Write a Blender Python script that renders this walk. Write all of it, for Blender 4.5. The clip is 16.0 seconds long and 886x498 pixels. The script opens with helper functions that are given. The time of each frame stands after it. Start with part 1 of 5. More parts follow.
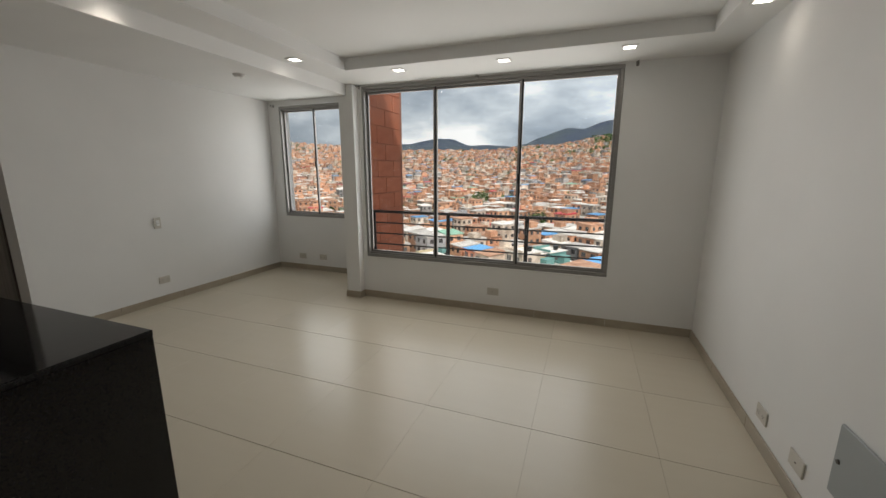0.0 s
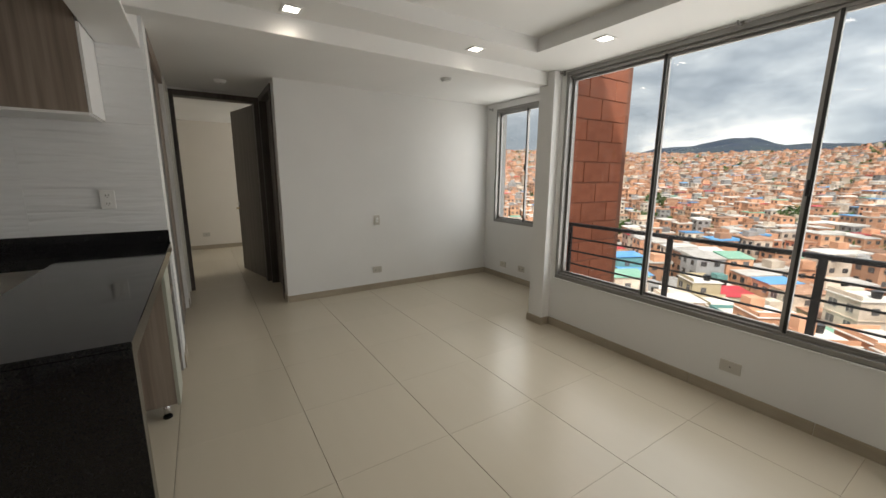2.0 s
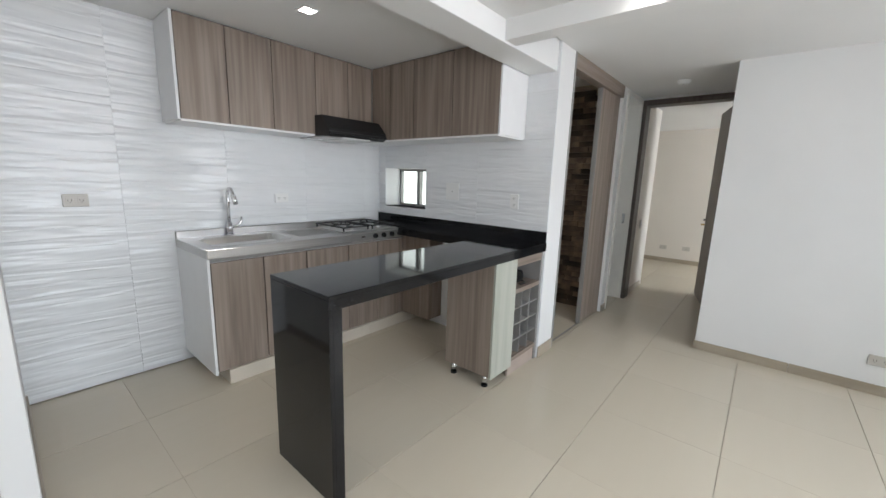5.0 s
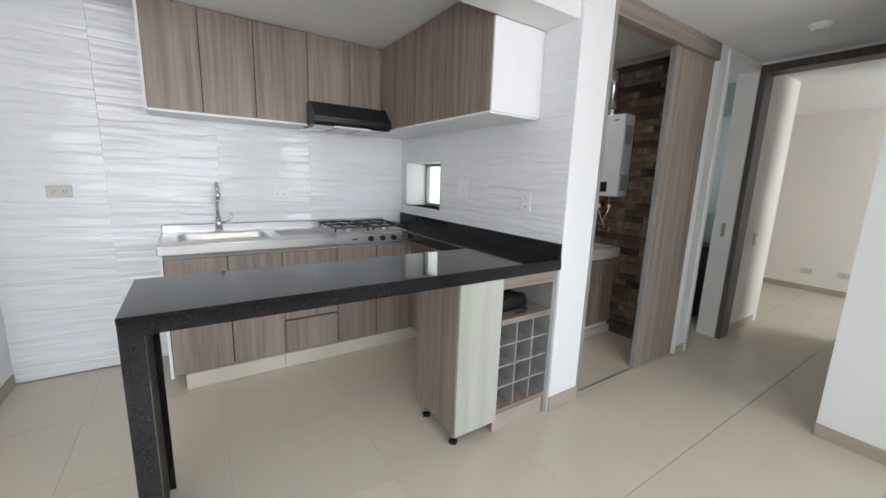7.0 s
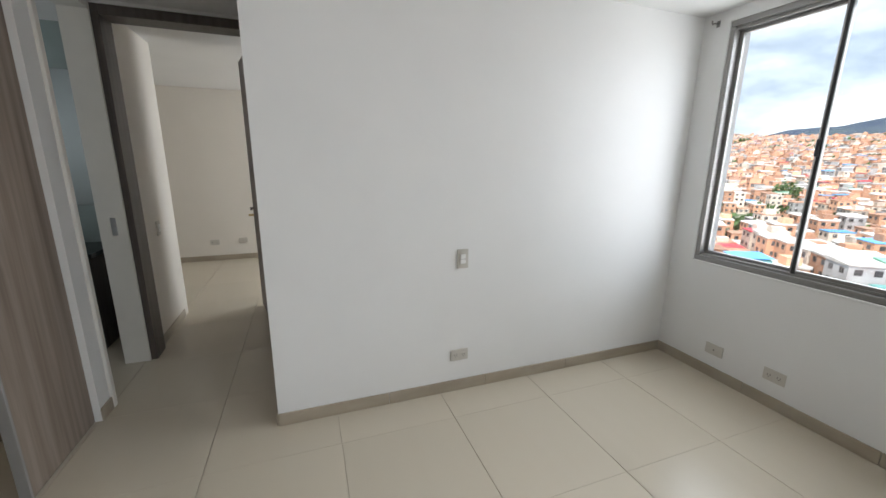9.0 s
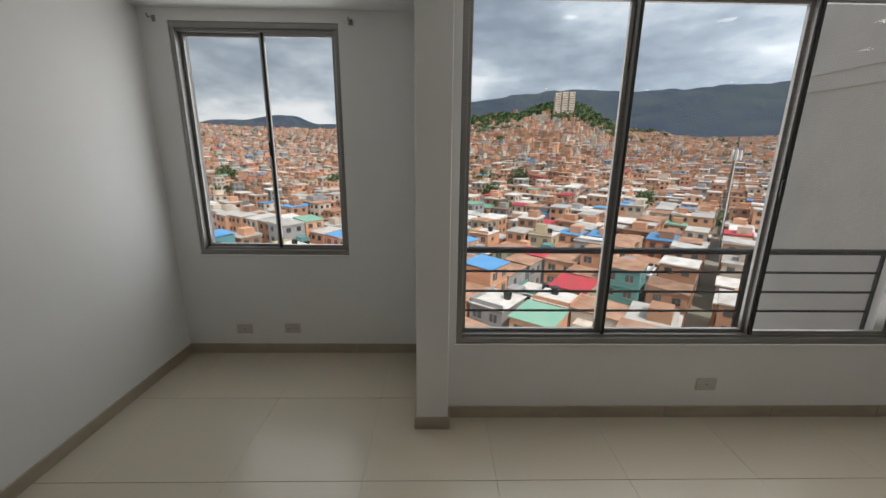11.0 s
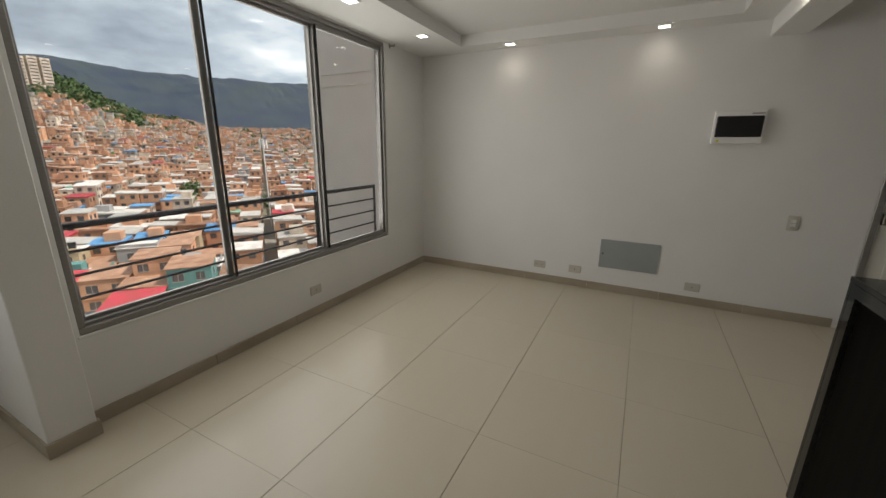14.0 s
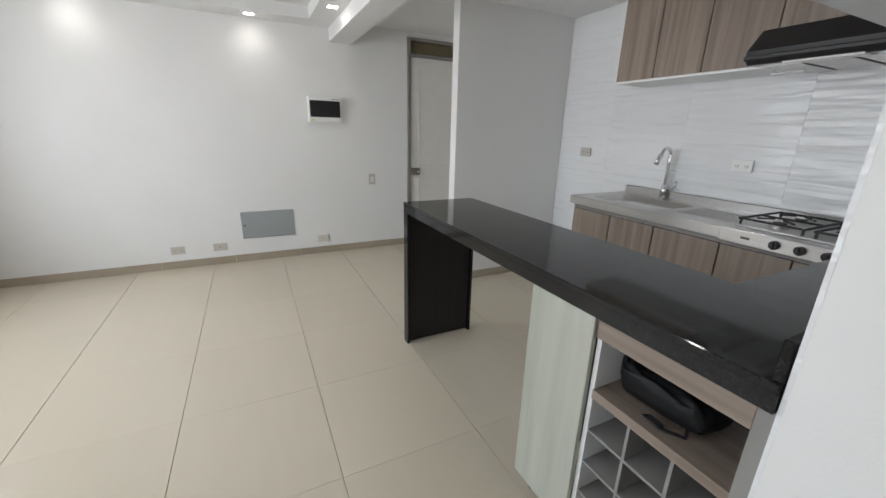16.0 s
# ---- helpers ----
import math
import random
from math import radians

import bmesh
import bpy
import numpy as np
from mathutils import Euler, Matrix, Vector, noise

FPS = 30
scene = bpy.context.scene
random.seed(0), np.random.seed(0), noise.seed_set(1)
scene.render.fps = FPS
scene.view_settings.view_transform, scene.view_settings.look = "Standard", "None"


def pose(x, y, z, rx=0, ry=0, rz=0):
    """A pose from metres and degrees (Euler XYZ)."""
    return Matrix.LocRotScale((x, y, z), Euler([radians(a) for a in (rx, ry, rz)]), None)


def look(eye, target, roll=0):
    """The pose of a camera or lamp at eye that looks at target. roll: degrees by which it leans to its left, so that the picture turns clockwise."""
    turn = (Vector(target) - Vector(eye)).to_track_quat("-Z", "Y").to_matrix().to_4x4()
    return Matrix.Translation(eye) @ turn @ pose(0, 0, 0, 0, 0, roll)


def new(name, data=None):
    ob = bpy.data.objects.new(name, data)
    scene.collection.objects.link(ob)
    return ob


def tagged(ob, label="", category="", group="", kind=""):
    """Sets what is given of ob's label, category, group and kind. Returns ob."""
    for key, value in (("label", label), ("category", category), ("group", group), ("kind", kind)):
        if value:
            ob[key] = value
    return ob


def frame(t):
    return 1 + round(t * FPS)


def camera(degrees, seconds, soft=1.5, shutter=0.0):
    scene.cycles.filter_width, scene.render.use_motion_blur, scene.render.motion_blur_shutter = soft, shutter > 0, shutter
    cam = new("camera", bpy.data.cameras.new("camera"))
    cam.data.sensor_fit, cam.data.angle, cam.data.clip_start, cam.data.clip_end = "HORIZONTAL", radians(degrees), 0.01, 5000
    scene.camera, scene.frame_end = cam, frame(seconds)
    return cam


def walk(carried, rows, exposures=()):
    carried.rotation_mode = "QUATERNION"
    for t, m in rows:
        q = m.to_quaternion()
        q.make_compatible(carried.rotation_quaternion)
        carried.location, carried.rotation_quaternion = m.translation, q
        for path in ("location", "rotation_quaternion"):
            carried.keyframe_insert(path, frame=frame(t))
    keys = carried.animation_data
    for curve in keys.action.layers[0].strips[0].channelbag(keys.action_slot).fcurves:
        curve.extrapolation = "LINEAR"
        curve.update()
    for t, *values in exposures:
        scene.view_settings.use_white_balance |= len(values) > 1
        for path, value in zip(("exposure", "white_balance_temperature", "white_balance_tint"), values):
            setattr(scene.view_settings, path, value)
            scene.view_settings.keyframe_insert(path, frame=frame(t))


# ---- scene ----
cam = camera(98.8, 16.0)
PATH = [
    (0, (4.3, -3.679, 1.424), (3.615, -1.843, 1.025), 0.1),
    (0.5, (4.311, -3.493, 1.449), (3.321, -1.805, 1.036), 0.1),
    (1, (4.323, -3.266, 1.43), (3.042, -1.782, 1.034), 0.2),
    (1.5, (4.345, -3.026, 1.407), (2.845, -1.758, 1.029), 0.2),
    (2, (4.384, -2.772, 1.405), (2.727, -1.717, 1.032), 0.4),
    (2.5, (4.306, -2.598, 1.395), (2.506, -1.811, 1.019), 0.6),
    (3, (4.173, -2.448, 1.409), (2.231, -2.17, 1.019), 0.8),
    (3.5, (4.157, -2.25, 1.408), (2.204, -2.477, 1.039), 1.0),
    (4, (4.122, -2.035, 1.43), (2.286, -2.735, 1.054), 1.4),
    (4.5, (4.003, -1.862, 1.411), (2.321, -2.878, 1.039), 1.6),
    (5, (3.887, -1.729, 1.416), (2.381, -2.993, 1.049), 1.8),
    (5.2, (3.81, -1.65, 1.427), (2.399, -3.016, 1.048), 1.6),
    (7.3, (2.695, -1.609, 1.372), (1.605, -3.246, 1.007), 1.9),
    (7.4, (2.627, -1.617, 1.375), (1.502, -3.232, 1.022), 1.8),
    (7.5, (2.548, -1.621, 1.38), (1.385, -3.205, 1.009), 2.1),
    (8, (2.199, -1.621, 1.395), (0.584, -2.73, 0.992), 1.3),
    (8.5, (2.051, -1.705, 1.404), (0.103, -1.873, 0.986), 0.8),
    (9, (2.04, -1.819, 1.44), (0.207, -1.154, 0.994), 0.5),
    (9.5, (1.981, -1.973, 1.446), (0.508, -0.699, 0.99), 0.4),
    (10, (1.937, -2.013, 1.481), (0.964, -0.339, 0.981), 0.3),
    (10.2, (1.935, -2.03, 1.491), (1.187, -0.246, 0.986), 0.4),
    (12.3, (1.715, -1.766, 1.566), (2.497, 0.013, 1.097), 1.0),
    (12.5, (1.697, -1.769, 1.575), (2.544, -0.025, 1.083), 1.3),
    (13, (1.618, -1.997, 1.472), (2.693, -0.373, 1.018), 0.9),
    (13.5, (1.486, -2.174, 1.403), (2.894, -0.827, 0.953), 0.5),
    (14, (1.332, -2.285, 1.363), (3.051, -1.401, 0.849), 0.6),
    (14.5, (1.156, -2.304, 1.394), (3.045, -1.993, 0.816), 0.8),
    (15, (1.035, -2.308, 1.405), (2.94, -2.399, 0.806), 0.8),
    (15.5, (0.911, -2.262, 1.424), (2.771, -2.688, 0.826), 0.9),
    (16, (0.93, -2.162, 1.373), (2.635, -3.02, 0.776), 1.5),
]
walk(cam, [(t, look(eye, target, roll)) for t, eye, target, roll in PATH],
     exposures=[(0, -0.45, 7000, 10), (1.5, -0.35, 7150, 10), (2.5, 0.0, 7150, 10), (3.0, 0.22, 7000, 10), (3.5, 0.52, 6500, 10), (5, 0.9, 6200, 10), (7.5, 1.12, 6150, 10), (8, 1.1, 6250, 10), (8.6, 0.85, 6350, 10),
                (9.2, 0.35, 6350, 10), (10, -0.45, 6750, 10), (12.5, -0.75, 6700, 10), (13.5, -0.75, 6950, 10), (14.5, -0.07, 7250, 10), (15.2, 0.45, 6750, 10), (16, 0.6, 6300, 10)])

# ---- light ----
world = bpy.data.worlds.new("sky")
scene.world = world
world.use_nodes = True
wn, wl = world.node_tree.nodes, world.node_tree.links
wn.clear()
w_out, w_bg = wn.new("ShaderNodeOutputWorld"), wn.new("ShaderNodeBackground")
w_sky = wn.new("ShaderNodeTexSky")
w_sky.sky_type, w_sky.sun_disc = "NISHITA", False
w_sky.sun_elevation, w_sky.sun_rotation = radians(52), radians(160)
w_co, w_map, w_noise = wn.new("ShaderNodeTexCoord"), wn.new("ShaderNodeMapping"), wn.new("ShaderNodeTexNoise")
w_map.inputs["Scale"].default_value = (1.7, 1.7, 4.6)
w_noise.inputs["Scale"].default_value, w_noise.inputs["Detail"].default_value = 1.7, 9
w_noise.inputs["Roughness"].default_value = 0.55
w_ramp = wn.new("ShaderNodeValToRGB")
for p, c in zip((0.36, 0.47, 0.56, 0.66), ((2.0, 2.5, 3.2), (3.1, 3.75, 4.5), (4.7, 5.4, 6.1), (8.0, 8.4, 8.8))):
    e = w_ramp.color_ramp.elements.new(p)
    e.color = (*[v / 10 for v in c], 1)
w_ramp.color_ramp.elements.remove(w_ramp.color_ramp.elements[0])
w_ramp.color_ramp.elements.remove(w_ramp.color_ramp.elements[-1])
w_gain = wn.new("ShaderNodeVectorMath")
w_gain.operation = "SCALE"
w_gain.inputs["Scale"].default_value = 25
w_mix = wn.new("ShaderNodeMixRGB")
w_mix.inputs[0].default_value = 0.9
w_bg.inputs["Strength"].default_value = 0.1
wl.new(w_co.outputs["Generated"], w_map.inputs["Vector"])
wl.new(w_map.outputs[0], w_noise.inputs["Vector"])
wl.new(w_noise.outputs["Fac"], w_ramp.inputs[0])
wl.new(w_ramp.outputs[0], w_gain.inputs[0])
wl.new(w_sky.outputs[0], w_mix.inputs[1])
wl.new(w_gain.outputs[0], w_mix.inputs[2])
# the cloud cover is thinner towards the veiled sun in the east
w_dot, w_east = wn.new("ShaderNodeVectorMath"), wn.new("ShaderNodeMath")
w_dot.operation, w_dot.inputs[1].default_value = "DOT_PRODUCT", (1, -0.1, 0)
w_east.operation, w_east.inputs[1].default_value, w_east.inputs[2].default_value = "MULTIPLY_ADD", 0.45, 1.0
w_veil = wn.new("ShaderNodeVectorMath")
w_veil.operation = "SCALE"
wl.new(w_co.outputs["Generated"], w_dot.inputs[0])
wl.new(w_dot.outputs["Value"], w_east.inputs[0])
wl.new(w_mix.outputs[0], w_veil.inputs[0])
wl.new(w_east.outputs[0], w_veil.inputs["Scale"])
wl.new(w_veil.outputs[0], w_bg.inputs[0])
wl.new(w_bg.outputs[0], w_out.inputs[0])

sun = new("sun", bpy.data.lights.new("sun", "SUN"))
sun.data.energy, sun.data.angle, sun.data.color = 5.0, radians(6), (1, 0.96, 0.9)
sun.matrix_world = look((20, -40, 60), (0, 0, 0))


def area_fill(x0, x1, y, z0, z1, watts):
    """Daylight that comes in through one opening; also serves for the added bathroom fill."""
    la = bpy.data.lights.new("daylight_fill", "AREA")
    la.shape, la.size, la.size_y, la.energy, la.color = "RECTANGLE", x1 - x0, z1 - z0, watts, (0.93, 0.97, 1)
    la.spread = radians(165)
    ob = new("daylight_fill", la)
    ob.matrix_world = look(((x0 + x1) / 2, y, (z0 + z1) / 2), ((x0 + x1) / 2, y - 1, (z0 + z1) / 2 - 0.04))
    return ob


SKY_WATTS = 33
YN_GLASS = 0.88
area_fill(2.06, 4.47, 0.125, 0.56, 2.22, SKY_WATTS)
area_fill(0.24, 1.19, YN_GLASS, 0.87, 2.22, SKY_WATTS * 0.42)
area_fill(-3.9, -2.6, 0.6, 0.9, 2.1, 34)

# added fill lamp to brighten the bathroom; its back wall has no window
bath_fill = area_fill(-1.6, -0.9, -4.57, 1.2, 2.1, 3)
bath_fill.matrix_world = look((-1.25, -4.57, 1.65), (-1.25, -3.5, 1.5))

# ---- materials ----
def material(name, base, rough=0.5, metal=0.0, grain=0.0, scale=8.0, bump=0.0, bump_scale=60.0, stretch=(1, 1, 1), base2=None, island=0.0, obrand=0.0, spec=0.5):
    m = bpy.data.materials.new(name)
    m.use_nodes = True
    n, l = m.node_tree.nodes, m.node_tree.links
    b = n["Principled BSDF"]
    b.inputs["Roughness"].default_value, b.inputs["Metallic"].default_value = rough, metal
    b.inputs["Specular IOR Level"].default_value = spec
    co, mp = n.new("ShaderNodeTexCoord"), n.new("ShaderNodeMapping")
    mp.inputs["Scale"].default_value = stretch
    l.new(co.outputs["Object"], mp.inputs["Vector"])
    t = n.new("ShaderNodeTexNoise")
    t.inputs["Scale"].default_value, t.inputs["Detail"].default_value = scale, 6
    l.new(mp.outputs[0], t.inputs["Vector"])
    base2 = base2 or tuple(v * (1 - grain) for v in base)
    mx = n.new("ShaderNodeMixRGB")
    mx.inputs[1].default_value, mx.inputs[2].default_value = (*base, 1), (*base2, 1)
    rp = n.new("ShaderNodeValToRGB")
    rp.color_ramp.elements[0].position, rp.color_ramp.elements[1].position = 0.35, 0.68
    l.new(t.outputs["Fac"], rp.inputs[0])
    l.new(rp.outputs[0], mx.inputs[0])
    colour = mx.outputs[0]
    for amount, node, sock in ((island, "ShaderNodeNewGeometry", "Random Per Island"), (obrand, "ShaderNodeObjectInfo", "Random")):
        if amount:
            g, hs, mr = n.new(node), n.new("ShaderNodeHueSaturation"), n.new("ShaderNodeMapRange")
            mr.inputs["To Min"].default_value, mr.inputs["To Max"].default_value = 1 - amount, 1 + amount
            l.new(g.outputs[sock], mr.inputs["Value"])
            l.new(mr.outputs[0], hs.inputs["Value"])
            l.new(colour, hs.inputs["Color"])
            colour = hs.outputs[0]
    l.new(colour, b.inputs["Base Color"])
    if bump:
        t2, bp = n.new("ShaderNodeTexNoise"), n.new("ShaderNodeBump")
        t2.inputs["Scale"].default_value, t2.inputs["Detail"].default_value = bump_scale, 4
        l.new(mp.outputs[0], t2.inputs["Vector"])
        l.new(t2.outputs["Fac"], bp.inputs["Height"])
        bp.inputs["Strength"].default_value, bp.inputs["Distance"].default_value = bump, 0.004
        l.new(bp.outputs[0], b.inputs["Normal"])
        rr = n.new("ShaderNodeMapRange")
        rr.inputs["To Min"].default_value, rr.inputs["To Max"].default_value = max(rough - 0.06, 0.02), min(rough + 0.06, 1)
        l.new(t.outputs["Fac"], rr.inputs["Value"])
        l.new(rr.outputs[0], b.inputs["Roughness"])
    return m


def wood(name, light, dark, axis="z", rough=0.45, fine=90.0, obrand=0.06):
    """Woodgrain laminate with its lines along one axis."""
    m = material(name, light, rough, base2=dark, scale=1.0, obrand=obrand)
    n, l = m.node_tree.nodes, m.node_tree.links
    mp = next(k for k in n if k.type == "MAPPING")
    tx = next(k for k in n if k.type == "TEX_NOISE")
    tx.inputs["Scale"].default_value, tx.inputs["Detail"].default_value = 1.0, 8
    s = {"x": (1.2, fine / 3, fine / 3), "y": (fine / 3, 1.2, fine / 3), "z": (fine / 3, fine / 3, 1.2)}[axis]
    mp.inputs["Scale"].default_value = s
    oi, ad = n.new("ShaderNodeObjectInfo"), n.new("ShaderNodeVectorMath")
    ad.operation = "ADD"
    sc = n.new("ShaderNodeVectorMath")
    sc.operation = "SCALE"
    sc.inputs[0].default_value, sc.inputs["Scale"].default_value = (7, 3, 5), 3
    l.new(oi.outputs["Random"], sc.inputs["Scale"])
    l.new(mp.outputs[0], ad.inputs[0])
    l.new(sc.outputs[0], ad.inputs[1])
    l.new(ad.outputs[0], tx.inputs["Vector"])
    bp = n.new("ShaderNodeBump")
    bp.inputs["Strength"].default_value, bp.inputs["Distance"].default_value = 0.12, 0.002
    l.new(tx.outputs["Fac"], bp.inputs["Height"])
    l.new(bp.outputs[0], n["Principled BSDF"].inputs["Normal"])
    return m


def glow(name, colour, strength):
    m = bpy.data.materials.new(name)
    m.use_nodes = True
    b = m.node_tree.nodes["Principled BSDF"]
    b.inputs["Emission Color"].default_value, b.inputs["Emission Strength"].default_value = (*colour, 1), strength
    return m


def glass_material(name, tint=(1, 1, 1), clear=0.94):
    m = bpy.data.materials.new(name)
    m.use_nodes = True
    n, l = m.node_tree.nodes, m.node_tree.links
    n.remove(n["Principled BSDF"])
    tr, gl, mx, fr = n.new("ShaderNodeBsdfTransparent"), n.new("ShaderNodeBsdfGlossy"), n.new("ShaderNodeMixShader"), n.new("ShaderNodeLayerWeight")
    pw, ma = n.new("ShaderNodeMath"), n.new("ShaderNodeMath")
    pw.operation, pw.inputs[1].default_value = "POWER", 5
    ma.operation, ma.inputs[1].default_value, ma.inputs[2].default_value = "MULTIPLY_ADD", 0.6, 0.03
    fr.inputs["Blend"].default_value = 0.5
    tr.inputs[0].default_value, gl.inputs["Roughness"].default_value = (*[v * clear for v in tint], 1), 0.01
    l.new(fr.outputs["Facing"], pw.inputs[0])
    l.new(pw.outputs[0], ma.inputs[0])
    l.new(ma.outputs[0], mx.inputs[0])
    l.new(tr.outputs[0], mx.inputs[1])
    l.new(gl.outputs[0], mx.inputs[2])
    l.new(mx.outputs[0], n["Material Output"].inputs[0])
    return m


M_WALL = material("wall_paint", (0.80, 0.795, 0.785), 0.62, grain=0.03, scale=2.2, bump=0.10, bump_scale=140)
M_WALL_WARM = material("warm_wall_paint", (0.78, 0.735, 0.67), 0.65, grain=0.03, scale=2, bump=0.1, bump_scale=140)
M_CEIL = material("ceiling_paint", (0.80, 0.795, 0.785), 0.7, grain=0.03, scale=1.5, bump=0.08, bump_scale=120)
M_TILE = material("porcelain_tile", (0.565, 0.505, 0.405), 0.27, base2=(0.549, 0.487, 0.386), scale=2.2, stretch=(0.6, 6.5, 1), obrand=0.02)


def cloud_tile(m):
    """Gives every tile its own soft veining."""
    n, l = m.node_tree.nodes, m.node_tree.links
    veins = next(k for k in n if k.type == "TEX_NOISE" and k.inputs["Scale"].default_value < 5)
    mp = next(k for k in n if k.type == "MAPPING")
    veins.inputs["Detail"].default_value, veins.inputs["Roughness"].default_value, veins.inputs["Distortion"].default_value = 1.2, 0.4, 0.2
    ramp = next(k for k in n if k.type == "VALTORGB")
    ramp.color_ramp.elements[0].position, ramp.color_ramp.elements[1].position = 0.0, 1.0
    info, shift, add = n.new("ShaderNodeObjectInfo"), n.new("ShaderNodeVectorMath"), n.new("ShaderNodeVectorMath")
    shift.operation, add.operation = "SCALE", "ADD"
    shift.inputs[0].default_value = (23, 41, 7)
    l.new(info.outputs["Random"], shift.inputs["Scale"])
    l.new(mp.outputs[0], add.inputs[0])
    l.new(shift.outputs[0], add.inputs[1])
    l.new(add.outputs[0], veins.inputs["Vector"])


cloud_tile(M_TILE)
M_WHITE_GROUT = material("white_grout", (0.66, 0.66, 0.66), 0.8, grain=0.1, scale=9, bump=0.1)
M_GROUT = material("grout", (0.52, 0.46, 0.37), 0.85, grain=0.3, scale=9, bump=0.2)
M_BASE = material("baseboard_tile", (0.40, 0.345, 0.27), 0.32, base2=(0.33, 0.28, 0.215), scale=3, stretch=(1, 1, 3), bump=0.03)
M_ALU = material("aluminium", (0.30, 0.29, 0.28), 0.38, 0.6, grain=0.15, scale=5, stretch=(1, 1, 30), bump=0.03)
M_GASKET = material("black_gasket", (0.02, 0.02, 0.02), 0.6, grain=0.2)
M_RAIL = material("rail_paint", (0.055, 0.055, 0.058), 0.42, grain=0.25, scale=20, bump=0.05)
M_GLASS = glass_material("clear_glass")
M_FROST = material("frosted_pane", (0.80, 0.86, 0.84), 0.35, grain=0.05)
M_BRICK = material("clay_brick", (0.56, 0.19, 0.105), 0.85, base2=(0.46, 0.15, 0.083), scale=14, bump=0.4, bump_scale=70, obrand=0.08)
M_MORTAR = material("mortar", (0.38, 0.17, 0.115), 0.95, grain=0.25, bump=0.4)
M_CONCRETE = material("rough_render", (0.82, 0.80, 0.78), 0.9, grain=0.12, scale=2.5, bump=0.7, bump_scale=28)
M_WOOD = wood("grey_brown_laminate", (0.315, 0.255, 0.21), (0.195, 0.15, 0.12))
M_WOODX = wood("grey_brown_laminate_flat", (0.315, 0.255, 0.21), (0.195, 0.15, 0.12), "x")
M_PALE = wood("pale_green_laminate", (0.46, 0.465, 0.405), (0.35, 0.36, 0.30), fine=46)
M_DARKWOOD = wood("dark_door_wood", (0.105, 0.088, 0.078), (0.062, 0.05, 0.044))
M_DOORLEAF = wood("door_leaf_wood", (0.16, 0.14, 0.125), (0.105, 0.09, 0.08))
M_WHITE = material("white_melamine", (0.80, 0.80, 0.80), 0.42, grain=0.03)
M_EDGE = material("dark_edge_band", (0.085, 0.066, 0.055), 0.5, grain=0.2)
M_GREYEDGE = material("grey_edge_band", (0.26, 0.25, 0.24), 0.5, grain=0.1)
M_GRANITE = material("black_granite", (0.006, 0.006, 0.007), 0.07, base2=(0.012, 0.012, 0.013), scale=160, spec=0.34)
M_DARKPANEL = wood("dark_inner_panel", (0.016, 0.013, 0.012), (0.007, 0.006, 0.006), rough=0.6)
M_STEEL = material("brushed_steel", (0.56, 0.55, 0.54), 0.30, 0.95, grain=0.12, scale=3, stretch=(1, 40, 40), bump=0.02)
M_CHROME = material("chrome", (0.75, 0.75, 0.76), 0.09, 1.0, grain=0.05)
M_BLACK = material("black_plastic", (0.014, 0.014, 0.015), 0.28, grain=0.2)
M_IRON = material("cast_iron", (0.02, 0.02, 0.021), 0.55, grain=0.3, bump=0.3)
# ivory lowered so that the plates' shading sits in the base colour
M_PLATE = material("shaded_ivory_plastic", (0.56, 0.53, 0.48), 0.38, grain=0.03)
M_PLATEW = material("white_plastic", (0.80, 0.80, 0.79), 0.35, grain=0.02)
M_SLOT = material("socket_slot", (0.10, 0.09, 0.08), 0.6, grain=0.1)
M_GREYPANEL = material("grey_enamel", (0.33, 0.355, 0.36), 0.4, grain=0.06, scale=3)
M_HEATER = material("white_enamel", (0.74, 0.76, 0.78), 0.28, grain=0.03)
M_YELLOW = material("yellow_sticker", (0.75, 0.65, 0.03), 0.5, grain=0.1)
M_FOIL = material("aluminium_duct", (0.62, 0.62, 0.62), 0.25, 0.95, grain=0.2, scale=30, bump=0.4, bump_scale=40)
M_BRASS = material("brass", (0.45, 0.33, 0.15), 0.3, 1.0, grain=0.2)
M_STONE = material("stone_strip", (0.19, 0.135, 0.09), 0.85, base2=(0.07, 0.05, 0.038), scale=9, bump=0.6, bump_scale=45, obrand=0.8)
M_BASIN = material("laundry_basin", (0.62, 0.585, 0.52), 0.4, base2=(0.54, 0.50, 0.44), scale=60)
M_PORCELAIN = material("porcelain", (0.82, 0.83, 0.83), 0.12, grain=0.02)
M_TEAL = material("bath_tile", (0.36, 0.43, 0.42), 0.3, grain=0.1)
M_DOORWHITE = material("white_door_paint", (0.76, 0.74, 0.69), 0.4, grain=0.04, bump=0.04)
M_LED = glow("led_panel", (1.0, 0.96, 0.9), 9)
M_MIRROR = material("mirror", (0.7, 0.76, 0.76), 0.03, 1.0, grain=0.01)
M_PLINTH = material("plinth_tile", (0.62, 0.56, 0.47), 0.3, grain=0.1, scale=3)

# wavy glazed wall tile
M_WAVE = material("wavy_white_tile", (0.80, 0.81, 0.82), 0.10, grain=0.02, obrand=0.02)
_n, _l = M_WAVE.node_tree.nodes, M_WAVE.node_tree.links
_tc, _mp, _wv, _bp = _n.new("ShaderNodeTexCoord"), _n.new("ShaderNodeMapping"), _n.new("ShaderNodeTexNoise"), _n.new("ShaderNodeBump")
_mp.inputs["Scale"].default_value = (1.9, 1.9, 20)
_wv.inputs["Scale"].default_value, _wv.inputs["Detail"].default_value, _wv.inputs["Distortion"].default_value = 1.0, 1.5, 0.6
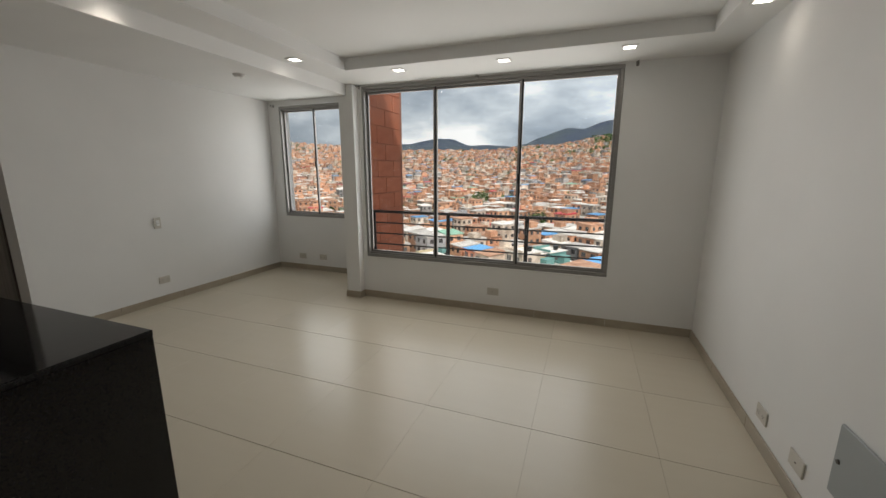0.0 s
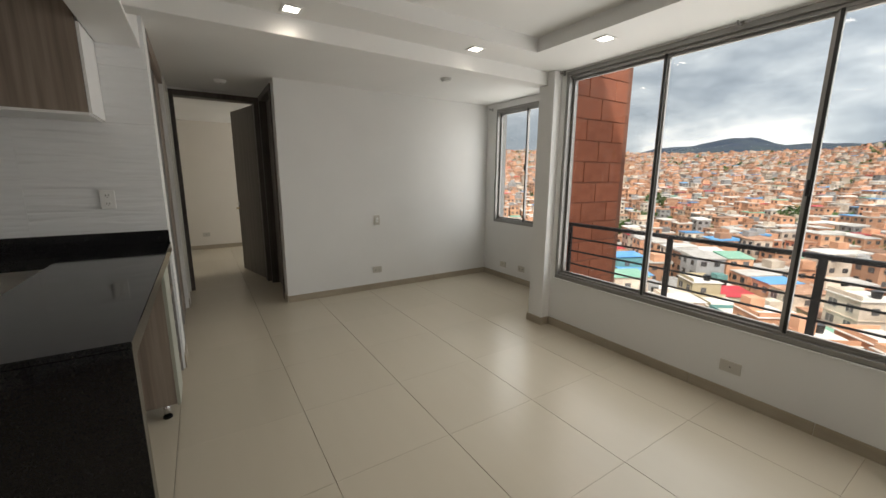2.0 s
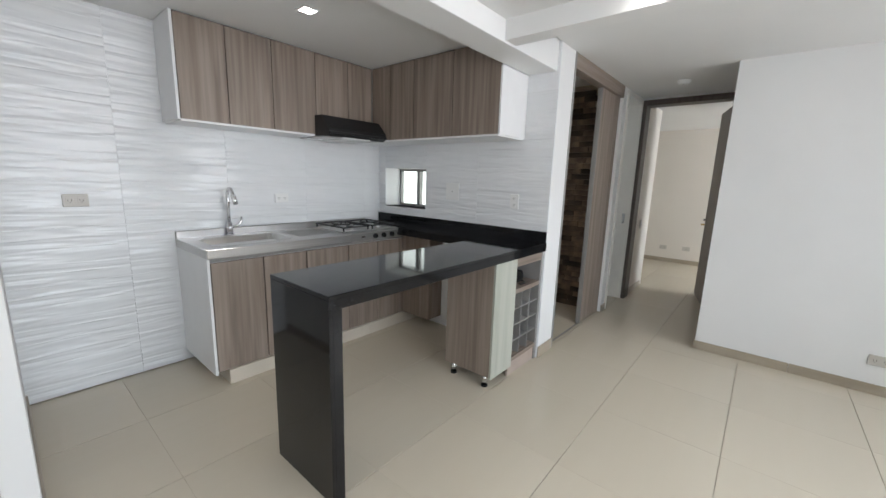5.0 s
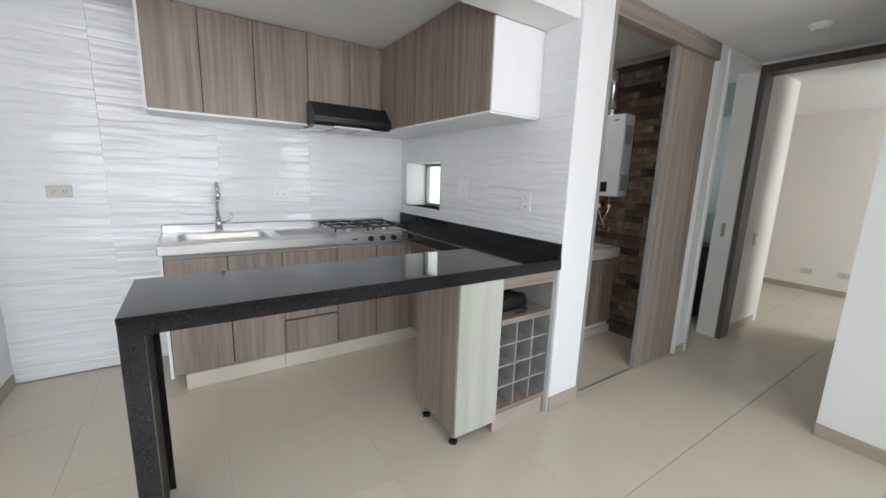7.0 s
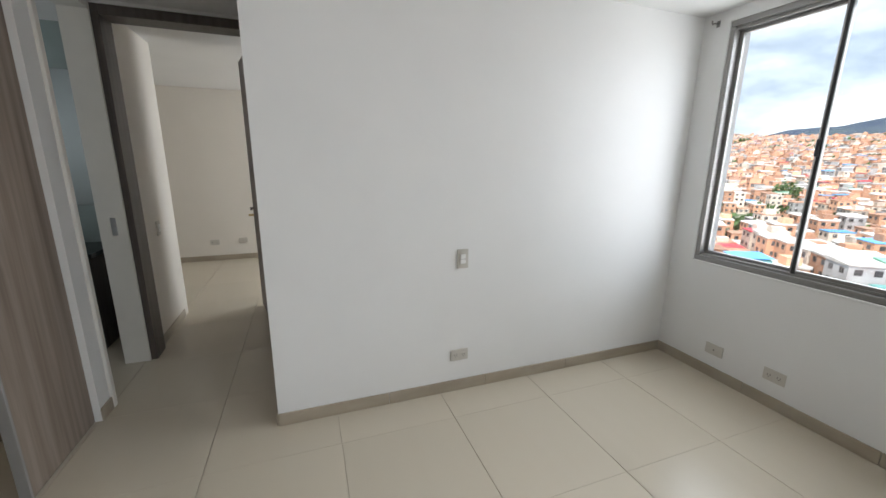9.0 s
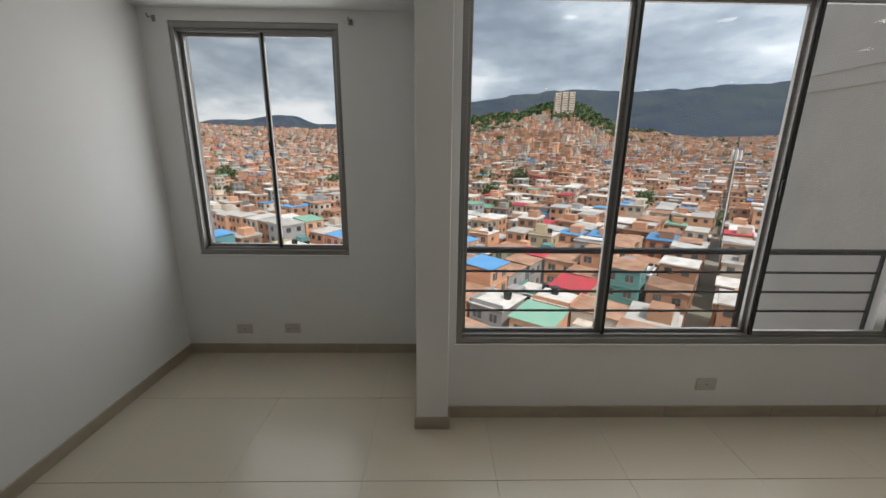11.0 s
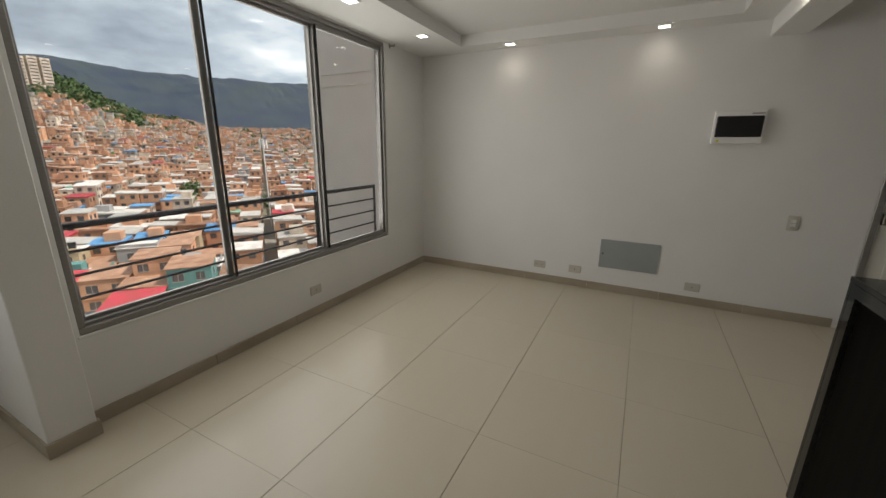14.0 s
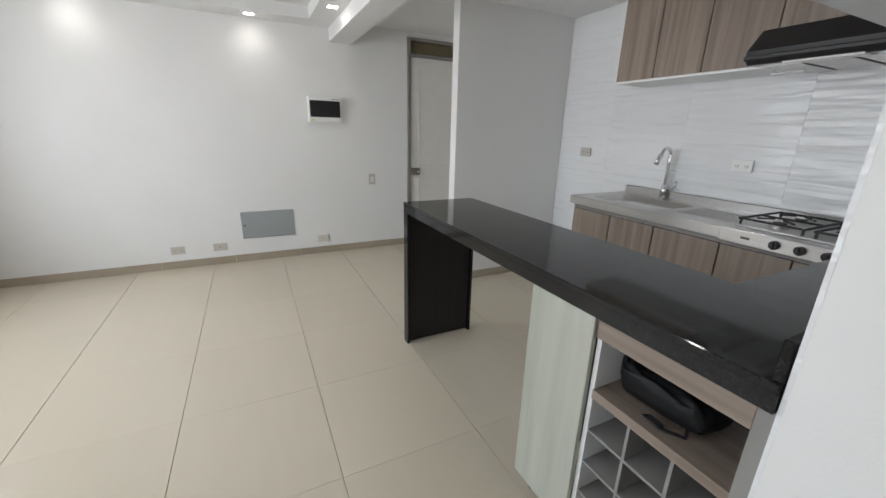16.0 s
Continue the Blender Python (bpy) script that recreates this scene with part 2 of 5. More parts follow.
_bp.inputs["Strength"].default_value, _bp.inputs["Distance"].default_value = 1.0, 0.019
_l.new(_tc.outputs["Object"], _mp.inputs[0])
_l.new(_mp.outputs[0], _wv.inputs["Vector"])
_l.new(_wv.outputs["Fac"], _bp.inputs["Height"])
_l.new(_bp.outputs[0], _n["Principled BSDF"].inputs["Normal"])


# ---- mesh helpers ----
def box(bm, x0, x1, y0, y1, z0, z1, bevel=0.0, segments=1):
    vs = [bm.verts.new((x, y, z)) for x in (x0, x1) for y in (y0, y1) for z in (z0, z1)]
    fs = [bm.faces.new([vs[i] for i in q]) for q in ((0, 1, 3, 2), (4, 6, 7, 5), (0, 4, 5, 1), (2, 3, 7, 6), (0, 2, 6, 4), (1, 5, 7, 3))]
    if bevel:
        es = list({e for f in fs for e in f.edges})
        bmesh.ops.bevel(bm, geom=es, offset=bevel, segments=segments, affect="EDGES", profile=0.5)
    return bm


def boxes(*dims, bevel=0.0, segments=1):
    bm = bmesh.new()
    for d in dims:
        box(bm, *d, bevel=bevel, segments=segments)
    return bm


def cyl(bm, p, r, h, axis="z", seg=20, r2=None):
    r2 = r if r2 is None else r2
    rot = {"z": Matrix(), "x": Matrix.Rotation(radians(90), 4, "Y"), "y": Matrix.Rotation(radians(-90), 4, "X")}[axis]
    bmesh.ops.create_cone(bm, cap_ends=True, segments=seg, radius1=r, radius2=r2, depth=h,
                          matrix=Matrix.Translation(p) @ rot @ Matrix.Translation((0, 0, h / 2)))
    return bm


def tube(points, r, seg=12):
    """A round pipe along a line of points."""
    bm = bmesh.new()
    pts = [Vector(p) for p in points]
    rings, up = [], None
    for i, p in enumerate(pts):
        d = (pts[min(i + 1, len(pts) - 1)] - pts[max(i - 1, 0)]).normalized()
        up = (up or (Vector((0, 0, 1)) if abs(d.z) < 0.9 else Vector((1, 0, 0))))
        a = d.cross(up).normalized()
        b = d.cross(a).normalized()
        up = -b if -b.dot(up) > 0 else b
        rings.append([bm.verts.new(p + r * (math.cos(k * math.tau / seg) * a + math.sin(k * math.tau / seg) * up)) for k in range(seg)])
    for q, s in zip(rings, rings[1:]):
        for k in range(seg):
            bm.faces.new((q[k], q[(k + 1) % seg], s[(k + 1) % seg], s[k]))
    bm.faces.new(rings[0])
    bm.faces.new(rings[-1][::-1])
    return bm


def arc(c, r, a0, a1, plane, n=8):
    u, v = plane
    return [tuple(Vector(c) + r * (math.cos(radians(a0 + (a1 - a0) * i / n)) * Vector(u) + math.sin(radians(a0 + (a1 - a0) * i / n)) * Vector(v))) for i in range(n + 1)]


def mesh_of(name, bm, mat, smooth=False):
    bmesh.ops.recalc_face_normals(bm, faces=bm.faces)
    me = bpy.data.meshes.new(name)
    bm.to_mesh(me)
    bm.free()
    me.materials.append(mat)
    if smooth:
        for p in me.polygons:
            p.use_smooth = len(p.vertices) == 4
    return me


def solid(name, bm, mat, label="", category="", group="", kind="", smooth=False):
    return tagged(new(name, mesh_of(name, bm, mat, smooth)), label, category, group, kind)


def part(name, bm, mat, parent, label="", smooth=False):
    ob = new(name, mesh_of(name, bm, mat, smooth))
    ob.parent = parent
    return tagged(ob, label)


def thing(name, at, label, category, group="", kind=""):
    ob = new(name)
    ob.empty_display_size = 0.05
    ob.matrix_world = at if isinstance(at, Matrix) else pose(*at)
    bpy.context.view_layer.update()
    return tagged(ob, label, category, group, kind)


def structure(name, bm, mat, label, category):
    return solid(name, bm, mat, label, category, kind="structure")

# ---- structure ----
# plan: x to the east, y to the windows; the west wall of the living room is x = 0, the window wall y = 0
ZC, ZS, ZB, ZR, ZK, TOP = 2.385, 2.31, 2.20, 2.41, 2.365, 2.75
XE, YK, XK, XP, YH, YN = 5.25, -4.93, 1.17, 3.90, -2.98, 0.755

floor = structure("floor", boxes((-4.45, 5.45, -6.2, 0.95, -0.20, -0.006)), M_GROUT, "beige porcelain tile floor with thin joints", "floor")
structure("wall_west", boxes((-0.16, 0, -2.04, 0.95, 0, TOP)), M_WALL, "plain white painted wall with switch and outlet", "wall")
structure("wall_recess", boxes((0, 0.18, YN, 0.95, 0, TOP), (1.25, 1.78, YN, 0.95, 0, TOP), (0.18, 1.25, YN, 0.95, 0, 0.785), (0.18, 1.25, YN, 0.95, 2.31, TOP)), M_WALL, "white wall round the small corner window", "wall")
structure("column", boxes((1.78, 1.955, -0.095, 0.95, 0, TOP), bevel=0.004), M_WALL, "white painted column between the two windows", "column")
structure("wall_window", boxes((1.955, 2.0, 0, 0.16, 0, TOP), (4.53, XE, 0, 0.16, 0, TOP), (2.0, 4.53, 0, 0.16, 0, 0.475), (2.0, 4.53, 0, 0.16, 2.30, TOP)), M_WALL, "white wall below and beside the wide window", "wall")
structure("wall_east", boxes((XE, 5.42, -3.83, 0.16, 0, TOP), (XE, 5.42, -6.2, -4.66, 0, TOP), (XE, 5.42, -4.66, -3.83, 2.33, TOP)), M_WALL, "plain white wall with panel box and outlets", "wall")
structure("wall_partition", boxes((XP, 4.0, YK, -3.75, 0, TOP), bevel=0.003), M_WALL, "white partition wall beside the kitchen", "wall")
kitchen_wall = structure("wall_kitchen", boxes((XK - 0.256, 5.25, YK - 0.17, YK - 0.008, 0, TOP)), M_WHITE_GROUT, "white wavy glazed tile wall of the kitchen", "wall")
pier_wall = structure("wall_pier", boxes((0.914, XK - 0.008, -4.93, YH, 0, 1.11), (0.914, XK - 0.008, -4.93, YH, 1.50, TOP), (0.914, XK - 0.008, -4.25, YH, 1.11, 1.50), (0.914, XK - 0.008, -4.93, -4.83, 1.11, 1.50)), M_WALL, "white wall between kitchen and laundry", "wall")
structure("wall_hall_pier", boxes((-0.49, -0.37, -4.6, YH, 0, TOP)), M_WALL, "narrow white pier between laundry and bathroom", "wall")
structure("wall_laundry_head", boxes((-0.37, 0.914, -3.08, YH - 0.012, 2.385, TOP)), M_WALL, "white wall over the laundry opening", "wall")
structure("wall_hall_bath", boxes((-1.25, -1.13, -3.1, YH, 0, TOP), (-1.13, -0.49, -3.1, YH, 2.37, TOP)), M_WALL, "white wall over the bathroom door", "wall")
structure("wall_hall_north", boxes((-1.10, -0.16, -2.04, -1.9, 2.36, TOP), (-1.25, -1.02, -2.04, -1.9, 0, 2.36)), M_WALL, "white wall over the hall door", "wall")
structure("wall_hall_end", boxes((-1.25, -1.10, -2.98, -2.04, 2.36, TOP)), M_WALL, "white wall over the bedroom door", "wall")
structure("wall_bedroom_side", boxes((-2.05, -1.25, -3.10, -2.96, 0, TOP), (-2.05, -1.93, -5.2, -3.1, 0, TOP)), M_WALL_WARM, "cream wall inside the bedroom", "wall")
structure("wall_bedroom_far", boxes((-4.36, -4.2, -5.2, 0.7, 0, TOP)), M_WALL_WARM, "cream far wall of the bedroom", "wall")
structure("wall_bedroom_south", boxes((-4.2, -2.05, -5.2, -5.06, 0, TOP)), M_WALL_WARM, "cream end wall of the bedroom", "wall")
structure("wall_bedroom_north", boxes((-4.2, -3.9, 0.5, 0.7, 0, TOP), (-2.6, -1.25, 0.5, 0.7, 0, TOP), (-3.9, -2.6, 0.5, 0.7, 0, 0.9), (-3.9, -2.6, 0.5, 0.7, 2.1, TOP)), M_WALL_WARM, "cream bedroom wall with a window opening", "wall")
structure("wall_bedroom_east", boxes((-1.37, -1.25, -1.9, 0.5, 0, TOP)), M_WALL_WARM, "cream wall between the bedrooms", "wall")
structure("wall_bath_back", boxes((-1.93, -0.49, -4.75, -4.6, 0, TOP)), M_TEAL, "grey green tiled bathroom wall", "wall")
structure("wall_bath_west", boxes((-1.93, -1.85, -4.6, -3.1, 0, TOP)), M_TEAL, "grey green tiled bathroom side wall", "wall")
structure("wall_laundry_back", boxes((-0.37, 0.914, -4.15, -4.06, 0, TOP)), M_WALL, "white back wall of the laundry", "wall")
structure("wall_entry_south", boxes((4.0, XE, YK - 0.008, YK + 0.03, 0, TOP)), M_WALL, "white end wall of the entrance", "wall")

structure("ceiling_west", boxes((-4.2, 1.76, -2.98, 0.755, ZC, TOP - 0.02)), M_CEIL, "white painted ceiling of the corner and hall", "ceiling")
structure("ceiling_bedroom", boxes((-4.2, -2.05, -5.06, -2.98, ZC, TOP - 0.02)), M_CEIL, "white painted bedroom ceiling", "ceiling")
structure("ceiling_wet_rooms", boxes((-1.85, -0.49, -4.6, -3.1, 2.43, TOP - 0.02), (-0.37, 0.914, -4.06, -3.08, 2.43, TOP - 0.02)), M_CEIL, "white ceiling of laundry and bathroom", "ceiling")
structure("ceiling_kitchen", boxes((XK - 0.008, 3.9, YK, -3.22, ZK, TOP - 0.02), (3.9, XE, YK, -3.22, ZK + 0.02, TOP - 0.02)), M_CEIL, "white painted kitchen and entrance ceiling", "ceiling")
structure("beam_west", boxes((1.76, 1.88, -3.0, -0.095, ZB, TOP - 0.02), bevel=0.003), M_CEIL, "white dropped beam beside the hall", "beam")
structure("beam_south", boxes((XK - 0.008, XE, -3.22, -3.0, ZB - 0.01, TOP - 0.02), bevel=0.003), M_CEIL, "white dropped beam between living room and kitchen", "beam")
structure("ceiling_soffit", boxes((1.88, XE, -0.57, 0, ZS, 2.6), (1.88, 2.2, -3.0, -0.57, ZS, 2.6), (5.0, XE, -3.0, -0.57, ZS, 2.6), (2.2, 5.0, -3.0, -2.78, ZS, 2.6)), M_CEIL, "white soffit ring with recessed spotlights", "ceiling")
structure("ceiling_raised", boxes((2.2, 5.0, -2.78, -0.57, ZR, 2.6)), M_CEIL, "white raised middle of the living room ceiling", "ceiling")
structure("roof_slab", boxes((-4.45, 1.955, -6.2, 0.95, TOP, TOP + 0.15), (1.955, 5.42, -6.2, 0.16, TOP, TOP + 0.15)), M_CONCRETE, "grey concrete slab over the rooms", "slab")
structure("wall_outer_south", boxes((-4.45, 5.42, -6.35, -6.2, -0.2, TOP)), M_CONCRETE, "grey concrete wall behind the kitchen", "wall")

# baseboards, split into lengths
def baseboard(x0, x1, y0, y1, h=0.075):
    structure("baseboard", boxes((x0, x1, y0, y1, 0, h), bevel=0.002), M_BASE, "beige tile baseboard along the wall", "baseboard")

T = 0.011
for a, b in ((-2.04, -1.42), (-1.42, -0.78), (-0.78, -0.14), (-0.14, YN - T)):
    baseboard(0, T, a + 0.001, b - 0.001)
for a, b in ((0, 0.64), (0.64, 1.28), (1.28, 1.78 - T)):
    baseboard(a + 0.001, b - 0.001, YN - T, YN)
baseboard(1.78 - T, 1.78, -0.095, YN - T)
baseboard(1.78 - T, 1.955 + T, -0.095 - T, -0.095)
baseboard(1.955, 1.955 + T, -0.095, -T)
for a, b in ((1.955, 2.6), (2.6, 3.25), (3.25, 3.9), (3.9, 4.55), (4.55, XE - T)):
    baseboard(a + 0.001, b - 0.001, -T, 0)
for a, b in ((-3.78, -3.2), (-3.2, -2.56), (-2.56, -1.92), (-1.92, -1.28), (-1.28, -0.64), (-0.64, 0)):
    baseboard(XE - T, XE, a + 0.001, b - 0.001)
baseboard(XP - T, XP, -4.9, -3.75)
baseboard(XP - T, 4.0, -3.75, -3.75 + T)
baseboard(0.914, XK, YH, YH + T, 0.095)
baseboard(-0.49, -0.37, YH, YH + T)
baseboard(-1.93, -1.25, -2.96, -2.96 + T)
baseboard(-4.2, -4.2 + T, -5.0, 0.4)
baseboard(-0.16, 0.0, -2.04 - T, -2.04)

# ---- windows ----
def bar(x0, x1, y0, y1, z0, z1):
    return boxes((x0, x1, y0, y1, z0, z1), bevel=0.003)


def window(name, x0, x1, y, z0, z1, mullions, label, sash):
    w = thing(name, (x0, y, z0), label, "window", kind="structure")
    w2, h2 = x1 - x0, z1 - z0
    part("window_frame", boxes((0, w2, 0.0, 0.09, 0, 0.035), (0, w2, 0.0, 0.09, h2 - 0.035, h2), (0, 0.03, 0.0, 0.09, 0.035, h2 - 0.035), (w2 - 0.03, w2, 0.0, 0.09, 0.035, h2 - 0.035), bevel=0.003), M_ALU, w)
    part("track", boxes((0.03, w2 - 0.03, 0.02, 0.075, 0.035, 0.05), (0.03, w2 - 0.03, 0.02, 0.075, h2 - 0.055, h2 - 0.035)), M_ALU, w)
    edges = [0.03] + [m - x0 for m in mullions] + [w2 - 0.03]
    for i, (a, b) in enumerate(zip(edges, edges[1:])):
        yy = 0.025 if i == sash else 0.052
        s = part("sash", boxes((a - 0.005, a + 0.022, yy, yy + 0.022, 0.05, h2 - 0.055), (b - 0.022, b + 0.005, yy, yy + 0.022, 0.05, h2 - 0.055),
                               (a + 0.022, b - 0.022, yy, yy + 0.022, 0.05, 0.07), (a + 0.022, b - 0.022, yy, yy + 0.022, h2 - 0.075, h2 - 0.055), bevel=0.002), M_ALU, w)
        g = part("pane", boxes((a + 0.020, b - 0.020, yy + 0.009, yy + 0.014, 0.068, h2 - 0.073)), M_GLASS, s)
        g.visible_shadow = False
    for m in mullions:
        part("gasket", boxes((m - x0 + 0.006, m - x0 + 0.022, 0.016, 0.024, 0.05, h2 - 0.055)), M_GASKET, w, "black rubber meeting strip")
    part("latch", boxes((mullions[sash - 1] - x0 - 0.004, mullions[sash - 1] - x0 + 0.016, 0.004, 0.02, h2 * 0.46, h2 * 0.46 + 0.09), bevel=0.004), M_BLACK, w, "small black sash latch")
    return w


window("window_1", 2.0, 4.53, 0.005, 0.475, 2.30, (2.82, 3.68), "wide aluminium sliding window with three panes", 2)
window("window_2", 0.18, 1.25, YN + 0.005, 0.785, 2.31, (0.74,), "small two-pane aluminium window in the corner", 1)
for x0, x1, y, z in ((1.99, 4.54, -0.008, 0.463), (0.17, 1.26, YN - 0.008, 0.773)):
    structure("window_sill", boxes((x0, x1, y, y + 0.01, z, z + 0.014), bevel=0.003), M_WALL, "thin white sill edge under the window", "sill")

# railing outside the wide window
rail = thing("balcony_railing", (0, 0, 0), "black painted steel railing outside the wide window", "railing")
part("handrail", boxes((1.96, 4.64, 0.19, 0.235, 0.955, 0.985), bevel=0.006), M_RAIL, rail)
for z in (0.84, 0.715, 0.59):
    part("rail_bar", tube([(1.96, 0.212, z), (4.64, 0.212, z)], 0.008, 8), M_RAIL, rail)
for x in (1.985, 2.91, 3.76, 4.59):
    part("post", boxes((x - 0.02, x + 0.02, 0.2, 0.222, 0.35, 0.957), bevel=0.003), M_RAIL, rail)
part("mounting_plate", boxes((1.97, 4.62, 0.16, 0.225, 0.33, 0.36)), M_RAIL, rail)

# curtain rod brackets
for x, y, z in ((0.1, YN, 2.33), (1.33, YN, 2.33), (1.98, 0, 2.302), (3.27, 0, 2.302), (4.62, 0, 2.302)):
    b = thing("rod_bracket", (x, y, z), "small grey curtain rod bracket on the wall", "bracket", "curtain rod brackets")
    part("plate", boxes((-0.012, 0.012, -0.004, 0, -0.03, 0.008), bevel=0.002), M_ALU, b)
    part("hook", tube([(0, -0.004, -0.012), (0, -0.04, -0.012), (0, -0.05, -0.02), (0, -0.058, -0.012), (0, -0.058, 0.0)], 0.005, 8), M_ALU, b)

# neighbouring facade parts
facade_brick = structure("facade_brick_wing", boxes((1.78, 1.944, 0.955, 1.02, -6, 3.6), (1.955, 1.962, 0.16, 1.02, -6, 3.6)), M_MORTAR, "orange brick side of the facade", "facade")
facade_right = structure("facade_render_wing", boxes((4.66, 4.9, 0.17, 1.14, -27, 5.2), bevel=0.01), M_CONCRETE, "pale rough rendered side of the facade", "facade")
structure("facade_groove", boxes((4.650, 4.662, 0.17, 1.14, 2.10, 2.112), (4.650, 4.662, 0.17, 1.14, 1.985, 1.997)), M_CONCRETE, "thin groove lines in the render", "facade")
structure("facade_front", boxes((-4.45, 1.955, 0.955, 1.02, -27, -0.2), (1.97, 4.65, 0.05, 0.16, -27, -0.2)), M_MORTAR, "brick facade below the flat", "facade")

# ---- doors ----
# bedroom door at the end of the hall
d = thing("door_frame_bedroom", (0, 0, 0), "dark brown wooden frame of the bedroom door", "door frame", kind="structure")
part("jamb", boxes((-1.26, -1.085, -2.98 + 0.002, -2.925, 0, 2.36), bevel=0.003), M_DARKWOOD, d)
part("jamb", boxes((-1.26, -1.085, -2.10, -2.04 - 0.002, 0, 2.36), bevel=0.003), M_DARKWOOD, d)
part("lintel", boxes((-1.26, -1.085, -2.925, -2.10, 2.30, 2.36), bevel=0.003), M_DARKWOOD, d)
leaf = thing("door_1", pose(-1.245, -2.105, 0, 0, 0, 194), "dark wooden bedroom door standing open", "door", kind="structure")
part("leaf", boxes((0.0, 0.80, -0.038, 0, 0.012, 2.29), bevel=0.003), M_DOORLEAF, leaf)
for side, yy in ((1, 0.0), (-1, -0.046)):
    part("rosette", cyl(bmesh.new(), (0.74, yy, 1.0), 0.025, 0.008, "y"), M_CHROME, leaf)
    hy = yy + (0.03 if side > 0 else -0.022)
    part("door_handle", tube([(0.74, yy + 0.004, 1.0), (0.74, hy, 1.0), (0.725, hy + 0.008 * side, 1.0), (0.62, hy + 0.008 * side, 1.0)], 0.009, 10), M_CHROME, leaf, "chrome lever handle")
part("key", boxes((0.735, 0.745, 0.008, 0.05, 0.925, 0.945)), M_BRASS, leaf)

# closed door on the north side of the hall
d = thing("door_2", (0, 0, 0), "dark brown wooden door in the hall, shut", "door", kind="structure")
part("jamb", boxes((-0.22, -0.16, -2.055, -1.9, 0, 2.36), bevel=0.003), M_DARKWOOD, d)
part("jamb", boxes((-1.02, -0.96, -2.055, -1.9, 0, 2.36), bevel=0.003), M_DARKWOOD, d)
part("lintel", boxes((-0.96, -0.22, -2.055, -1.9, 2.30, 2.36), bevel=0.003), M_DARKWOOD, d)
part("leaf", boxes((-0.958, -0.222, -1.975, -1.935, 0.012, 2.295), bevel=0.003), M_DOORLEAF, d)

# bathroom frame
d = thing("door_frame_bathroom", (0, 0, 0), "white frame of the open bathroom door", "door frame", kind="structure")
part("jamb", boxes((-0.53, -0.492, -3.12, -2.965, 0, 2.37), bevel=0.003), M_DOORWHITE, d)
part("jamb", boxes((-1.13, -1.07, -3.12, -2.965, 0, 2.37), bevel=0.003), M_DOORWHITE, d)
part("lintel", boxes((-1.07, -0.53, -3.12, -2.965, 2.32, 2.37), bevel=0.003), M_DOORWHITE, d)
part("strike_plate", boxes((-1.07, -1.066, -3.05, -3.02, 0.94, 1.06)), M_CHROME, d)

# entrance door with transom
d = thing("door_3", (XE, 0, 0), "cream entrance door with a small transom above, shut", "door", kind="structure")
part("jamb", boxes((-0.015, 0.1, -3.87, -3.83, 0, 2.33), bevel=0.003), M_ALU, d)
part("jamb", boxes((-0.015, 0.1, -4.66, -4.62, 0, 2.33), bevel=0.003), M_ALU, d)
part("lintel", boxes((-0.015, 0.1, -4.62, -3.87, 2.30, 2.33), (-0.015, 0.1, -4.62, -3.87, 2.14, 2.17), bevel=0.003), M_ALU, d)
# pane's amber is reflected yellow light, put into the base colour
part("transom_pane", boxes((0.03, 0.04, -4.62, -3.87, 2.17, 2.30)), material("transom_glass", (0.16, 0.13, 0.07), 0.1, grain=0.5, scale=3), d, "dark transom pane with a painted yellow reflection")
lf = part("leaf", boxes((0.01, 0.05, -4.618, -3.872, 0.01, 2.138), bevel=0.003), M_DOORWHITE, d)
part("moulding", boxes((0.003, 0.012, -3.99, -3.975, 0.95, 2.03), (0.003, 0.012, -4.5, -4.485, 0.95, 2.03), (0.003, 0.012, -4.485, -3.99, 2.015, 2.03), (0.003, 0.012, -4.485, -3.99, 0.95, 0.965),
                       (0.003, 0.012, -3.99, -3.975, 0.15, 0.80), (0.003, 0.012, -4.5, -4.485, 0.15, 0.80), (0.003, 0.012, -4.485, -3.99, 0.785, 0.80), (0.003, 0.012, -4.485, -3.99, 0.15, 0.165)), M_DOORWHITE, lf)
part("lock_box", boxes((-0.025, 0.012, -3.985, -3.885, 0.85, 0.93), bevel=0.004), material("lock_metal", (0.25, 0.22, 0.18), 0.35, 0.9, grain=0.2), lf, "dark metal lock box")
part("lock_knob", cyl(bmesh.new(), (-0.05, -3.95, 0.89), 0.012, 0.03, "x", 14), M_CHROME, lf)

# ---- floor tiles ----
PX, PY, JOINT = 0.6415, 0.635, 0.0028
tile_cache = {}


def floor_tile(x0, x1, y0, y1):
    w, dd = round(x1 - x0, 4), round(y1 - y0, 4)
    if (w, dd) not in tile_cache:
        bm = bmesh.new()
        a = 0.0007
        low = [bm.verts.new(p) for p in ((0, 0, -0.012), (w, 0, -0.012), (w, dd, -0.012), (0, dd, -0.012))]
        mid = [bm.verts.new(p) for p in ((0, 0, -a), (w, 0, -a), (w, dd, -a), (0, dd, -a))]
        top = [bm.verts.new(p) for p in ((a, a, 0), (w - a, a, 0), (w - a, dd - a, 0), (a, dd - a, 0))]
        for q, s in ((low, mid), (mid, top)):
            for k in range(4):
                bm.faces.new((q[k], q[(k + 1) % 4], s[(k + 1) % 4], s[k]))
        bm.faces.new(top)
        tile_cache[(w, dd)] = mesh_of("floor_tile", bm, M_TILE)
    ob = new("floor_tile", tile_cache[(w, dd)])
    ob.parent = floor
    ob.location = (x0, y0, 0)


